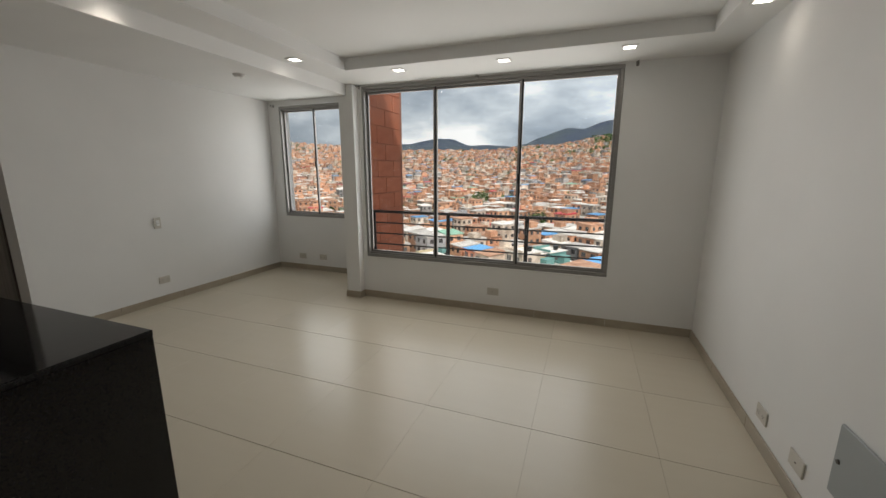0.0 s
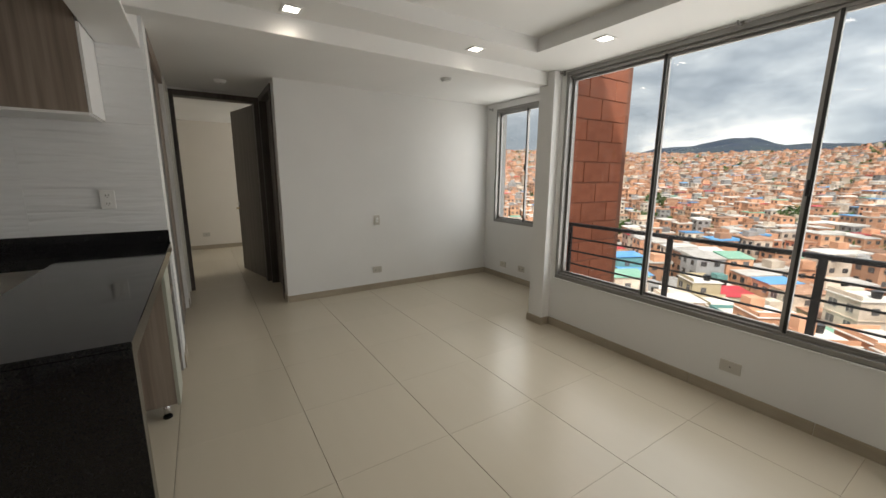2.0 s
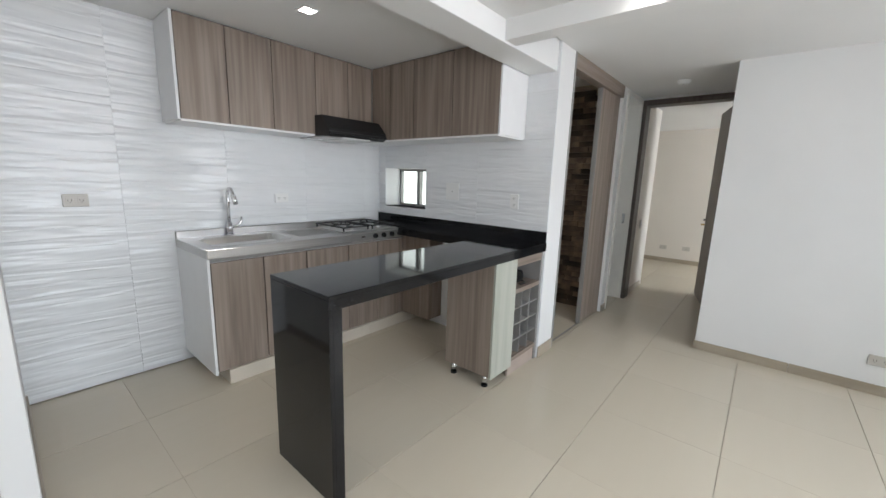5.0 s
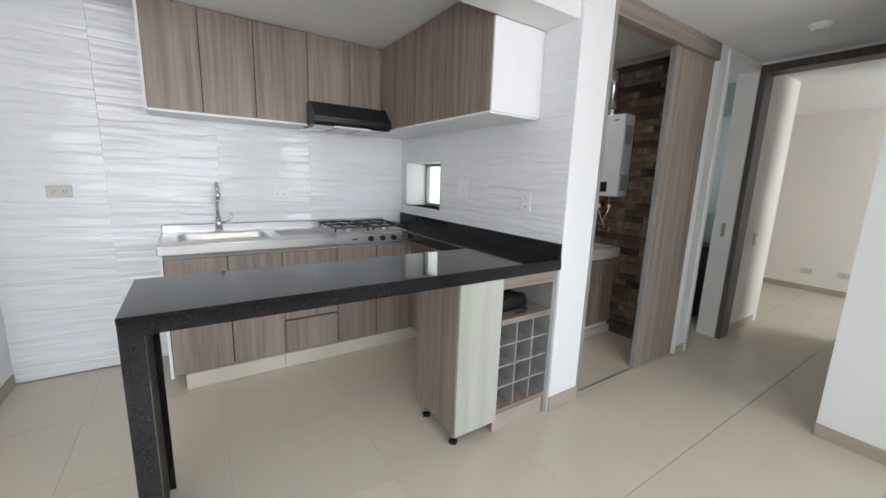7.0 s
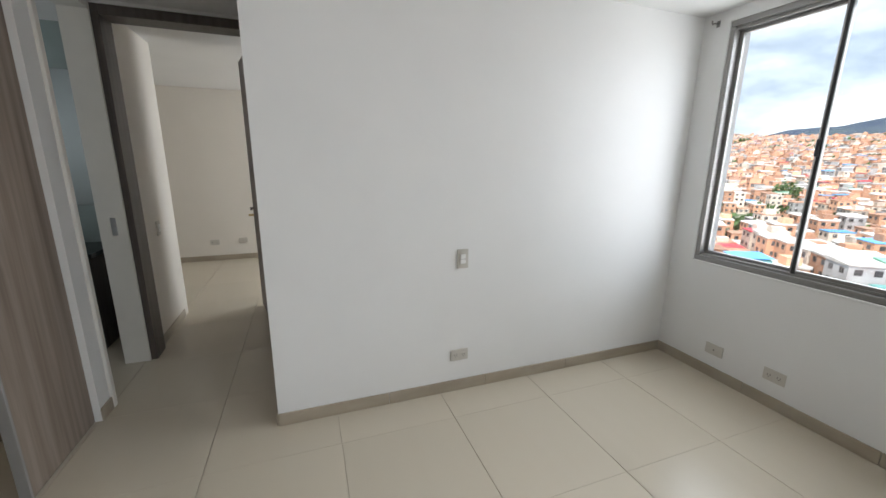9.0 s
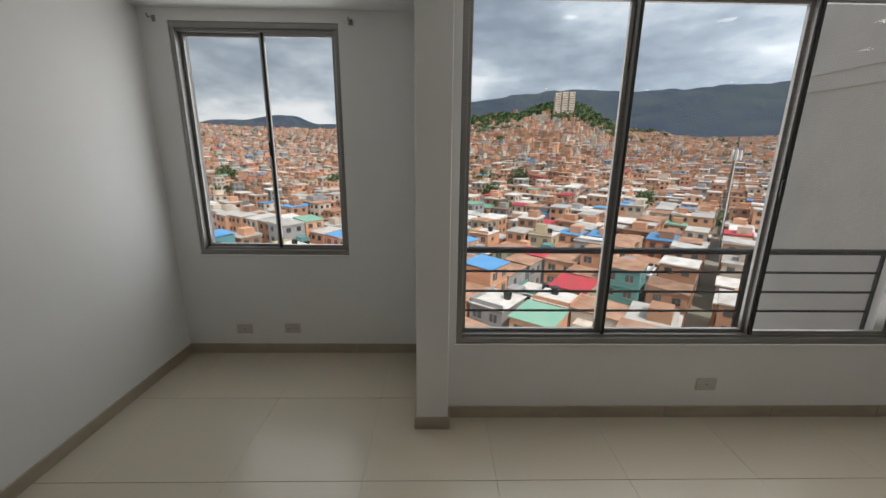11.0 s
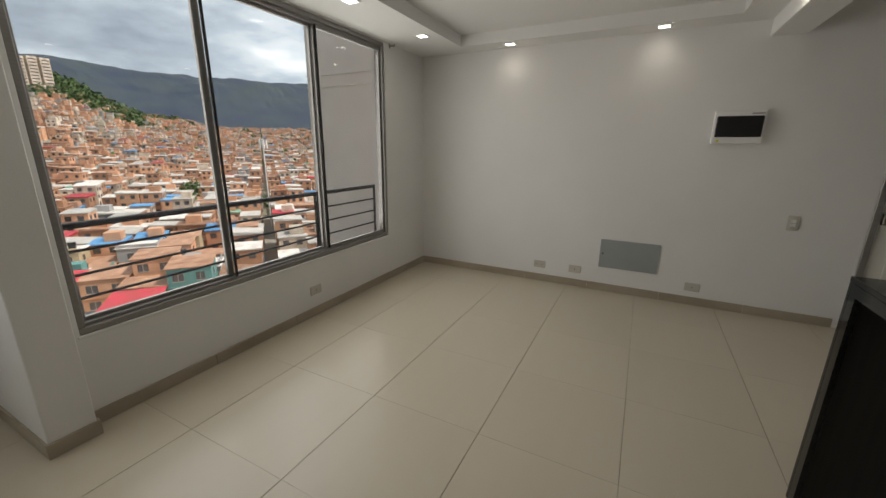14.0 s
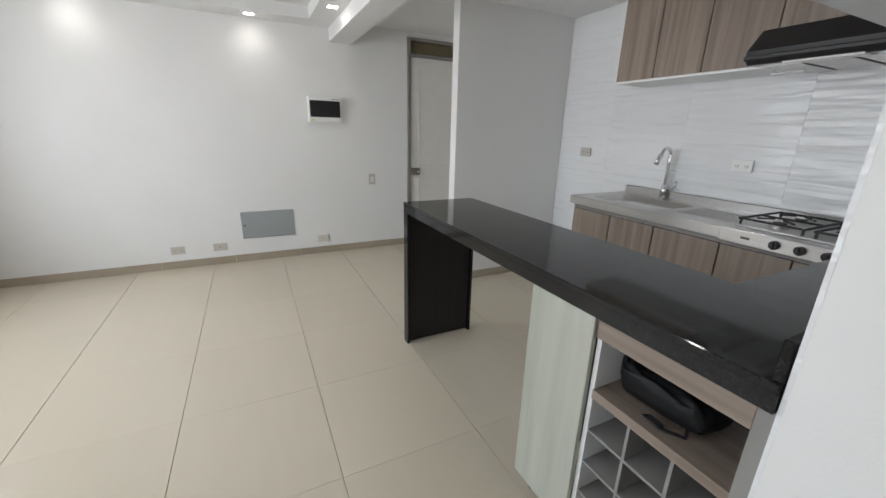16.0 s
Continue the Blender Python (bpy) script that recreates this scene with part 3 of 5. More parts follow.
def lay_floor():
    for i in range(-11, 6):
        for j in range(-7, 6):
            x0, x1 = max(2.18 + PX * i + 0.0003, -4.2), min(2.18 + PX * (i + 1) - 0.0003, XE)
            y0, y1 = max(-1.725 + PY * j + JOINT / 2, YK), min(-1.725 + PY * (j + 1) - JOINT / 2, YN)
            if x1 - x0 > 0.03 and y1 - y0 > 0.03:
                floor_tile(x0, x1, y0, y1)

# ---- kitchen ----
YB = -4.34   # face of the base units
# base units
def base_unit(x0, x1, doors, label):
    u = thing("base_cabinet", (0, 0, 0), label, "cabinet", "base cabinets")
    part("body", boxes((x0, x1, YK + 0.002, YB - 0.02, 0.10, 0.885)), M_WHITE, u)
    for a, b, z0, z1 in doors:
        part("door", boxes((a + 0.0025, b - 0.0025, YB - 0.016, YB, z0, z1), bevel=0.0015), M_WOOD, u)
    part("gap_strip", boxes((x0 + 0.001, x1 - 0.001, YB - 0.0195, YB - 0.0165, 0.105, 0.84)), M_EDGE, u)
    part("rail_strip", boxes((x0, x1, YB - 0.019, YB - 0.004, 0.845, 0.885)), M_GREYEDGE, u)
    return u


u = base_unit(2.385, 3.05, ((2.715, 3.047, 0.10, 0.84), (2.388, 2.712, 0.10, 0.84)), "two-door grey-brown woodgrain unit under the sink")
part("side_panel", boxes((3.05, 3.066, YK + 0.002, YB - 0.003, 0.08, 0.885)), M_WHITE, u, "white side panel")
u = base_unit(2.005, 2.385, ((2.005, 2.385, 0.60, 0.84), (2.005, 2.385, 0.35, 0.585), (2.005, 2.385, 0.10, 0.335)), "three-drawer grey-brown woodgrain unit beside the stove")
for z in (0.586, 0.336):
    part("finger_gap", boxes((2.008, 2.382, YB - 0.018, YB - 0.008, z, z + 0.013)), M_EDGE, u)
base_unit(1.37, 2.005, ((1.69, 2.003, 0.10, 0.84), (1.373, 1.688, 0.10, 0.84)), "two-door grey-brown woodgrain unit under the stove")
u = thing("corner_cabinet", (0, 0, 0), "corner base unit below the granite strip, woodgrain", "cabinet")
part("body", boxes((XK + 0.002, 1.368, YK + 0.002, -4.0, 0.10, 0.885)), M_WOOD, u)
part("back_panel", boxes((XK + 0.002, 1.185, -4.0, -3.40, 0.10, 0.88)), M_WHITE, u, "white panel on the wall side")
pl = thing("cabinet_plinth", (0, 0, 0), "cream tile plinth under the base cabinets", "plinth")
for a, b in ((1.18, 1.80), (1.80, 2.40), (2.40, 2.99)):
    part("tile", boxes((a + 0.001, b - 0.001, YB + 0.008, YB + 0.02, 0, 0.098), bevel=0.0015), M_PLINTH, pl)
part("core", boxes((1.18, 2.985, YK + 0.1, YB + 0.008, 0, 0.098)), M_PLINTH, pl)

# steel worktop with sink
wt = thing("steel_worktop", (0, 0, 0), "brushed stainless steel worktop with a pressed sink", "worktop")
SX0, SX1, SY0, SY1 = 2.42, 2.98, -4.80, -4.42
part("top", boxes((1.375, SX0, YK + 0.03, YB + 0.03, 0.915, 0.93), (SX1, 3.07, YK + 0.03, YB + 0.03, 0.915, 0.93), (SX0, SX1, YK + 0.03, SY0, 0.915, 0.93), (SX0, SX1, SY1, YB + 0.03, 0.915, 0.93)), M_STEEL, wt)
part("front_apron", boxes((1.375, 3.07, YB + 0.018, YB + 0.032, 0.872, 0.932), bevel=0.004), M_STEEL, wt)
part("end_apron", boxes((3.057, 3.072, YK + 0.01, YB + 0.018, 0.872, 0.932), bevel=0.004), M_STEEL, wt)
part("backsplash", boxes((1.375, 3.07, YK + 0.003, YK + 0.03, 0.915, 0.985), bevel=0.006), M_STEEL, wt)
bm = bmesh.new()
rings = []
for inset, z in ((0.0, 0.9305), (0.012, 0.922), (0.03, 0.80), (0.06, 0.785)):
    ring = []
    x0, x1, y0, y1, r = SX0 + inset, SX1 - inset, SY0 + inset, SY1 - inset, 0.05
    for cx, cy, a0 in ((x1 - r, y1 - r, 0), (x0 + r, y1 - r, 90), (x0 + r, y0 + r, 180), (x1 - r, y0 + r, 270)):
        for k in range(6):
            a = radians(a0 + 18 * k)
            ring.append(bm.verts.new((cx + r * math.cos(a), cy + r * math.sin(a), z)))
    rings.append(ring)
for q, s in zip(rings, rings[1:]):
    for k in range(24):
        bm.faces.new((q[k], q[(k + 1) % 24], s[(k + 1) % 24], s[k]))
bm.faces.new(rings[-1])
part("sink_bowl", bm, M_STEEL, wt, "pressed steel bowl", smooth=True)
for x in (SX0, SX1 - 0.03):
    for y in (SY0, SY1 - 0.03):
        part("sink_corner", boxes((x, x + 0.03, y, y + 0.03, 0.925, 0.9302)), M_STEEL, wt)
for k in range(7):
    part("drain_rib", boxes((2.05, 2.36, -4.78 + 0.045 * k, -4.765 + 0.045 * k, 0.93, 0.934), bevel=0.0015), M_STEEL, wt)
part("drain", cyl(bmesh.new(), (2.70, -4.65, 0.7855), 0.04, 0.004), M_CHROME, wt)

# faucet
fc = thing("kitchen_faucet", (2.72, -4.875, 0.93), "chrome single-lever kitchen faucet with a bent spout", "faucet")
part("base", cyl(cyl(bmesh.new(), (0, 0, 0), 0.03, 0.012), (0, 0, 0.012), 0.024, 0.09, r2=0.021), M_CHROME, fc, smooth=True)
part("spout", tube([(0, 0, 0.10), (0.0, 0.004, 0.30), *arc((0, 0.05, 0.31), 0.05, 180, 20, ((0, 1, 0), (0, 0, 1)), 8), (0, 0.135, 0.265)], 0.0125, 14), M_CHROME, fc, smooth=True)
part("nozzle", tube([(0, 0.105, 0.315), (0, 0.145, 0.252)], 0.017, 14), M_CHROME, fc, smooth=True)
part("lever", tube([(-0.015, 0, 0.06), (-0.06, 0.01, 0.075), (-0.085, 0.012, 0.10), (-0.087, 0.012, 0.14)], 0.009, 10), M_CHROME, fc, smooth=True)

# gas hob
hb = thing("gas_hob", (0, 0, 0), "steel four-burner gas hob with black grates", "hob")
part("tray", boxes((1.39, 2.0, -4.86, -4.42, 0.9305, 0.942), bevel=0.004), M_STEEL, hb)
part("control_panel", boxes((1.34, 2.0, YB + 0.033, YB + 0.04, 0.868, 0.938), bevel=0.003), M_STEEL, hb)
for x in (1.54, 1.85):
    for y in (-4.53, -4.75):
        bn = part("burner", cyl(cyl(bmesh.new(), (x, y, 0.942), 0.045, 0.012), (x, y, 0.954), 0.034, 0.01), M_STEEL, hb)
        part("burner_cap", cyl(bmesh.new(), (x, y, 0.964), 0.028, 0.006), M_IRON, bn)
    g = bmesh.new()
    for sx in (-0.135, 0.135):
        box(g, x + sx - 0.005, x + sx + 0.005, -4.855, -4.43, 0.968, 0.978)
    for y in (-4.85, -4.64, -4.435):
        box(g, x - 0.13, x + 0.13, y - 0.005, y + 0.005, 0.968, 0.978)
    for y in (-4.53, -4.75):
        for a in (45, 135, 225, 315):
            c, s = math.cos(radians(a)), math.sin(radians(a))
            g2 = tube([(x + 0.025 * c, y + 0.025 * s, 0.986), (x + 0.11 * c, y + 0.08 * s, 0.982)], 0.005, 6)
            me = bpy.data.meshes.new("t")
            g2.to_mesh(me)
            g2.free()
            g.from_mesh(me)
    for sx in (-0.13, 0.13):
        for y in (-4.85, -4.44):
            box(g, x + sx - 0.005, x + sx + 0.005, y - 0.005, y + 0.005, 0.942, 0.970)
    part("grate", g, M_IRON, hb, "black cast grate")
for x in (1.47, 1.565, 1.66, 1.755):
    k = part("knob", cyl(cyl(bmesh.new(), (x, YB + 0.04, 0.903), 0.021, 0.016, "y"), (x, YB + 0.056, 0.903), 0.018, 0.008, "y"), M_BLACK, hb)
    part("grip", boxes((x - 0.004, x + 0.004, YB + 0.064, YB + 0.072, 0.886, 0.92)), M_BLACK, k)
part("igniter", cyl(bmesh.new(), (1.395, YB + 0.04, 0.903), 0.01, 0.008, "y"), M_BLACK, hb)
part("maker_mark", boxes((1.86, 1.90, YB + 0.04, YB + 0.041, 0.897, 0.909)), M_EDGE, hb)

# wall units
YU, ZU, XW = -4.60, 1.735, 1.535
def wall_unit(x0, x1, z0, splits, label):
    u = thing("wall_cabinet", (0, 0, 0), label, "cabinet", "wall cabinets")
    part("body", boxes((x0, x1, YK + 0.002, YU - 0.02, z0 + 0.002, ZK - 0.003)), M_WHITE, u)
    for a, b in zip(splits, splits[1:]):
        part("door", boxes((a + 0.003, b - 0.003, YU - 0.019, YU, z0, ZK - 0.012), bevel=0.0015), M_WOOD, u)
    part("gap_strip", boxes((x0, x1, YU - 0.02, YU - 0.012, z0 + 0.004, ZK - 0.006)), M_EDGE, u)
    return u


u = wall_unit(2.11, 3.06, ZU, (2.11, 2.46, 2.77, 3.06), "three-door woodgrain wall cabinet over the sink")
part("side_panel", boxes((3.06, 3.076, YK + 0.002, YU - 0.004, ZU - 0.004, ZK - 0.003)), M_WHITE, u, "white side panel")
part("bottom_panel", boxes((2.11, 3.06, YK + 0.002, YU - 0.004, ZU - 0.014, ZU)), M_WHITE, u, "white underside")
wall_unit(1.538, 2.11, 1.885, (1.538, 1.80, 2.11), "two-door short woodgrain wall cabinet over the hood")
u = thing("wall_cabinet", (0, 0, 0), "woodgrain wall cabinet on the side wall with white end", "cabinet", "wall cabinets")
part("body", boxes((XK + 0.002, XW - 0.02, YK + 0.002, -3.235, ZU + 0.002, ZK - 0.003)), M_WHITE, u)
for a, b in ((-4.60, -4.36), (-4.36, -4.07), (-4.07, -3.655), (-3.655, -3.235)):
    part("door", boxes((XW - 0.019, XW, a + 0.0035, b - 0.0035, ZU, ZK - 0.012), bevel=0.0015), M_WOOD, u)
part("gap_strip", boxes((XW - 0.02, XW - 0.012, -4.6, -3.237, ZU + 0.004, ZK - 0.006)), M_EDGE, u)
part("side_panel", boxes((XK + 0.002, XW - 0.002, -3.235, -3.222, ZU - 0.004, ZB - 0.012)), M_WHITE, u, "white end panel")
part("bottom_panel", boxes((XK + 0.002, XW - 0.003, YK + 0.002, -3.235, ZU - 0.014, ZU)), M_WHITE, u, "white underside")

# hood
hd = thing("range_hood", (0, 0, 0), "black slim range hood under the short cabinet", "hood")
bm = bmesh.new()
prof = ((YK + 0.003, 1.88), (-4.50, 1.88), (-4.40, 1.775), (-4.40, 1.735), (-4.43, 1.715), (YK + 0.003, 1.735))
va = [bm.verts.new((1.545, y, z)) for y, z in prof]
vb = [bm.verts.new((2.125, y, z)) for y, z in prof]
bm.faces.new(va)
bm.faces.new(vb[::-1])
for k in range(len(prof)):
    bm.faces.new((va[k], va[(k + 1) % 6], vb[(k + 1) % 6], vb[k]))
part("body", bm, M_BLACK, hd)
part("front_lip", boxes((1.54, 2.13, -4.405, -4.39, 1.732, 1.755), bevel=0.005), M_BLACK, hd)
part("grille", boxes(*[(1.58 + 0.18 * k, 1.74 + 0.18 * k, -4.88, -4.50, 1.712, 1.722) for k in range(3)]), M_STEEL, hd, "grey filter grilles")
part("lamp_cover", boxes((1.70, 1.98, -4.49, -4.425, 1.709, 1.72), bevel=0.002), M_PLATEW, hd)
part("cable", tube([(2.14, -4.75, 1.73), (2.14, -4.70, 1.70), (2.0, -4.70, 1.705)], 0.006, 8), M_PLATEW, hd)

# granite peninsula
YP0, YP1, XPE, HP = -2.97, -3.45, 3.09, 0.95
pn = thing("granite_peninsula", (0, 0, 0), "black polished granite breakfast bar with waterfall leg", "counter")
part("top", boxes((XK + 0.002, XPE, YP1, YP0, HP - 0.02, HP), bevel=0.0025), M_GRANITE, pn)
part("top_return", boxes((XK + 0.002, 1.49, -4.29, YP1 - 0.001, HP - 0.02, HP - 0.001), (XK + 0.002, 1.37, -4.90, -4.29, HP - 0.02, HP - 0.001)), M_GRANITE, pn)
part("front_edge", boxes((XK + 0.002, XPE - 0.02, YP0 - 0.02, YP0 - 0.0015, HP - 0.062, HP - 0.02)), M_GRANITE, pn)
part("back_edge", boxes((1.49, XPE - 0.02, YP1 + 0.0015, YP1 + 0.02, HP - 0.062, HP - 0.02)), M_GRANITE, pn)
part("inner_edge", boxes((1.47, 1.4885, -4.29, YP1 - 0.001, HP - 0.062, HP - 0.02)), M_GRANITE, pn)
part("backsplash", boxes((XK + 0.002, XK + 0.022, -4.92, YP0 - 0.006, HP, 1.035), bevel=0.002), M_GRANITE, pn)
lg = part("leg_slab", boxes((XPE - 0.02, XPE - 0.001, YP1 + 0.001, YP0 - 0.001, 0.001, HP - 0.02), bevel=0.002), M_GRANITE, pn)
part("leg_edge", boxes((XPE - 0.062, XPE - 0.02, YP0 - 0.02, YP0 - 0.0015, 0.001, HP - 0.062)), M_GRANITE, lg)
part("leg_edge", boxes((XPE - 0.062, XPE - 0.02, YP1 + 0.0015, YP1 + 0.02, 0.001, HP - 0.062)), M_GRANITE, lg)
part("inner_panel", boxes((XPE - 0.04, XPE - 0.02, YP1 + 0.02, YP0 - 0.02, 0.01, HP - 0.03)), M_DARKPANEL, lg, "dark wooden inner lining")
part("under_panel", boxes((1.87, XPE - 0.04, YP1 + 0.02, YP0 - 0.02, HP - 0.036, HP - 0.02)), M_DARKPANEL, pn, "dark board under the stone")

# bottle cabinet under the bar
bc = thing("bottle_cabinet", (0, 0, 0), "open bottle rack cabinet with pale green door on chrome feet", "cabinet")
CX0, CX1, CXM, CY0, CY1 = XK + 0.003, 1.862, 1.59, -3.375, -2.992
part("side_panel", boxes((CX1 - 0.016, CX1, CY0, CY1 - 0.004, 0.095, HP - 0.062), bevel=0.001), M_WOOD, bc, "grey-brown woodgrain side")
part("side_panel", boxes((CX0, CX0 + 0.03, CY0, CY1, 0.0, HP - 0.062)), M_GREYEDGE, bc)
part("middle_panel", boxes((CXM - 0.016, CXM, CY0, CY1 - 0.006, 0.11, HP - 0.062)), M_WHITE, bc)
part("back_panel", boxes((CX0 + 0.03, CX1 - 0.016, CY0, CY0 + 0.012, 0.095, HP - 0.062)), M_WHITE, bc)
part("door", boxes((CXM + 0.002, CX1, CY1 - 0.003, CY1 + 0.014, 0.085, HP - 0.066), bevel=0.0015), M_PALE, bc, "pale green woodgrain door")
part("fascia", boxes((CX0 + 0.03, CXM, CY1 - 0.016, CY1 + 0.002, 0.822, HP - 0.062)), M_WOODX, bc)
part("shelf", boxes((CX0 + 0.03, CXM - 0.016, CY0 + 0.012, CY1, 0.625, 0.655)), M_WOODX, bc)
part("shelf", boxes((CX0 + 0.03, CXM - 0.016, CY0 + 0.012, CY1, 0.11, 0.14)), M_WOODX, bc)
part("base_strip", boxes((CX0 + 0.03, CXM, CY1 - 0.03, CY1 - 0.012, 0.0, 0.11)), material("pale_pink_board", (0.42, 0.34, 0.29), 0.5, grain=0.1), bc)
gw = (CXM - 0.016 - CX0 - 0.03) / 3
for k in (1, 2):
    part("divider", boxes((CX0 + 0.03 + gw * k - 0.0045, CX0 + 0.03 + gw * k + 0.0045, CY0 + 0.012, CY1 - 0.01, 0.14, 0.625)), M_GREYEDGE, bc)
for k in (1, 2, 3):
    for c in range(3):
        x0 = CX0 + 0.03 + gw * c + (0.0045 if c else 0)
        part("divider", boxes((x0, CX0 + 0.03 + gw * (c + 1) - (0.0045 if c < 2 else 0), CY0 + 0.012, CY1 - 0.01, 0.14 + 0.121 * k - 0.0045, 0.14 + 0.121 * k + 0.0045)), M_GREYEDGE, bc)
for y in (CY1 - 0.06, CY0 + 0.05):
    f = part("foot", cyl(bmesh.new(), (CX1 - 0.045, y, 0.012), 0.019, 0.083), M_CHROME, bc, "chrome foot", smooth=True)
    part("foot_pad", cyl(bmesh.new(), (CX1 - 0.045, y, 0), 0.024, 0.012), M_BLACK, f)

# black pouch on the shelf
pb = thing("black_pouch", (1.435, -3.15, 0.655), "small black zipped pouch with strap on the shelf", "bag")
bm = bmesh.new()
bmesh.ops.create_uvsphere(bm, u_segments=44, v_segments=28, radius=1)
for v in bm.verts:
    x, y, z = v.co
    s = lambda q, p: math.copysign(abs(q) ** p, q)
    fold = noise.noise((x * 3.1, y * 3.1, z * 2)) + 0.5 * noise.noise((x * 8, y * 8, z * 5))
    lump = 1 + 0.12 * noise.noise((x * 1.6, y * 1.6, 4))
    v.co = (s(x, 0.5) * 0.135 * lump, s(y, 0.55) * 0.10 * lump, s(z, 0.6) * 0.05 + 0.05 + 0.018 * fold * (1 if z > -0.4 else 0) + 0.022 * x * (z > 0))
part("body", bm, material("black_vinyl", (0.008, 0.008, 0.009), 0.5, grain=0.3, bump=0.4, bump_scale=50, spec=0.25), pb, smooth=True)
part("zip", tube([(-0.10, 0.02, 0.05), (-0.04, 0.055, 0.06), (0.04, 0.055, 0.06), (0.10, 0.02, 0.05)], 0.004, 6), M_IRON, pb)
part("strap", tube([(-0.08, 0.06, 0.02), (-0.10, 0.10, 0.006), (-0.05, 0.13, 0.006), (0.0, 0.125, 0.006), (-0.01, 0.11, 0.007), (-0.05, 0.115, 0.007)], 0.005, 6), M_BLACK, pb)

# kitchen pass window in the side wall
kw = thing("window_3", (0, 0, 0), "small aluminium window in the kitchen side wall", "window", kind="structure")
part("window_frame", boxes((0.925, 0.965, -4.83, -4.25, 1.11, 1.135), (0.925, 0.965, -4.83, -4.25, 1.475, 1.50), (0.925, 0.965, -4.83, -4.805, 1.135, 1.475), (0.925, 0.965, -4.275, -4.25, 1.135, 1.475), (0.925, 0.975, -4.56, -4.52, 1.135, 1.475), bevel=0.002), M_ALU, kw)
for a, b in ((-4.805, -4.56), (-4.52, -4.275)):
    g = part("pane", boxes((0.944, 0.948, a, b, 1.135, 1.475)), M_GLASS, kw)
    g.visible_shadow = False
part("window_sill", boxes((0.965, XK + 0.012, -4.838, -4.242, 1.098, 1.11), bevel=0.002), M_WHITE, kw)
# added emissive panel that stands for the air shaft's daylight behind the panes
structure("backdrop", boxes((0.69, 0.70, -5.3, -4.16, 0.6, 2.2)), glow("air_shaft_backdrop_glow", (0.93, 1.0, 0.93), 0.9), "glowing backdrop standing for daylight in the air shaft outside", "backdrop")

# ---- electric fittings ----
def frame_on(p, facing):
    """Pose whose +y points into the room."""
    turn = {"e": -90, "w": 90, "n": 0, "s": 180}[facing]
    return pose(*p, 0, 0, turn)


def outlet(p, facing, mat=None, w=0.118, h=0.076, blank=False, tall=False):
    mat = mat or M_PLATE
    if tall:
        w, h = h, w
    o = thing("wall_outlet", frame_on(p, facing), "ivory plastic outlet plate on the wall" if mat is M_PLATE else "white plastic outlet plate on the wall", "outlet", "wall outlets")
    part("plate", boxes((-w / 2, w / 2, 0, 0.009, -h / 2, h / 2), bevel=0.0035, segments=2), mat, o)
    if not blank:
        for s in (-1, 1):
            cx, cz = (s * w * 0.22, 0) if not tall else (0, s * h * 0.22)
            part("socket", boxes((cx - 0.017, cx + 0.017, 0.009, 0.0105, cz - 0.016, cz + 0.016), bevel=0.0006), mat, o)
            part("slots", boxes((cx - 0.009, cx - 0.006, 0.0100, 0.0112, cz - 0.005, cz + 0.007), (cx + 0.006, cx + 0.009, 0.0100, 0.0112, cz - 0.005, cz + 0.007), (cx - 0.002, cx + 0.002, 0.0100, 0.0112, cz - 0.013, cz - 0.008)), M_SLOT, o)
    else:
        part("screw", boxes((-0.004, 0.004, 0.009, 0.0105, -0.004, 0.004)), M_SLOT, o)
    return o


def switch(p, facing, mat=None, w=0.074, h=0.118):
    mat = mat or M_PLATE
    o = thing("light_switch", frame_on(p, facing), "ivory plastic light switch on the wall" if mat is M_PLATE else "white plastic light switch on the wall", "switch", "light switches")
    part("plate", boxes((-w / 2, w / 2, 0, 0.009, -h / 2, h / 2), bevel=0.004, segments=2), mat, o)
    part("rocker", boxes((-0.017, 0.017, 0.009, 0.015, -0.03, 0.03), bevel=0.003), M_PLATEW, o)
    part("line", boxes((-0.014, 0.014, 0.0148, 0.0155, -0.002, 0.0)), M_SLOT, o)
    return o


switch((0, -0.955, 0.877), "e")
outlet((0, -0.965, 0.25), "e")
outlet((0.43, YN, 0.2), "s", blank=True)
outlet((0.792, YN, 0.205), "s")
outlet((3.475, 0, 0.22), "s", blank=True)
outlet((XE, -1.43, 0.182), "w")
outlet((XE, -1.79, 0.18), "w", blank=True)
outlet((XE, -2.81, 0.168), "w", blank=True)
switch((XE, -3.395, 0.815), "w")
outlet((2.271, YK + 0.009, 1.205), "n", M_PLATEW)
outlet((3.56, YK + 0.009, 1.215), "n", M_PLATE)
outlet((XK + 0.008, -3.908, 1.30), "e", M_PLATEW, 0.15, 0.15, blank=True)
outlet((XK + 0.008, -3.269, 1.248), "e", M_PLATEW, tall=True)
outlet((-4.2, -3.1, 0.27), "e")
outlet((-4.2, -2.73, 0.28), "e", blank=True)
switch((-1.6, -2.96, 0.9), "n")

# fuse box and grey telecom cover
fb = thing("fuse_box", frame_on((XE, -2.91, 1.545), "w"), "white fuse box with a dark smoked cover", "fuse box")
part("case", boxes((-0.165, 0.165, 0, 0.06, -0.125, 0.125), bevel=0.008, segments=2), M_PLATEW, fb)
part("cover", boxes((-0.15, 0.15, 0.06, 0.07, -0.075, 0.085), bevel=0.006), M_BLACK, fb, "smoked black cover")
part("mark", boxes((-0.15, -0.07, 0.06, 0.0615, 0.098, 0.106)), M_GREYEDGE, fb)
part("sticker", boxes((0.115, 0.135, 0.06, 0.0615, -0.112, -0.095)), M_YELLOW, fb)
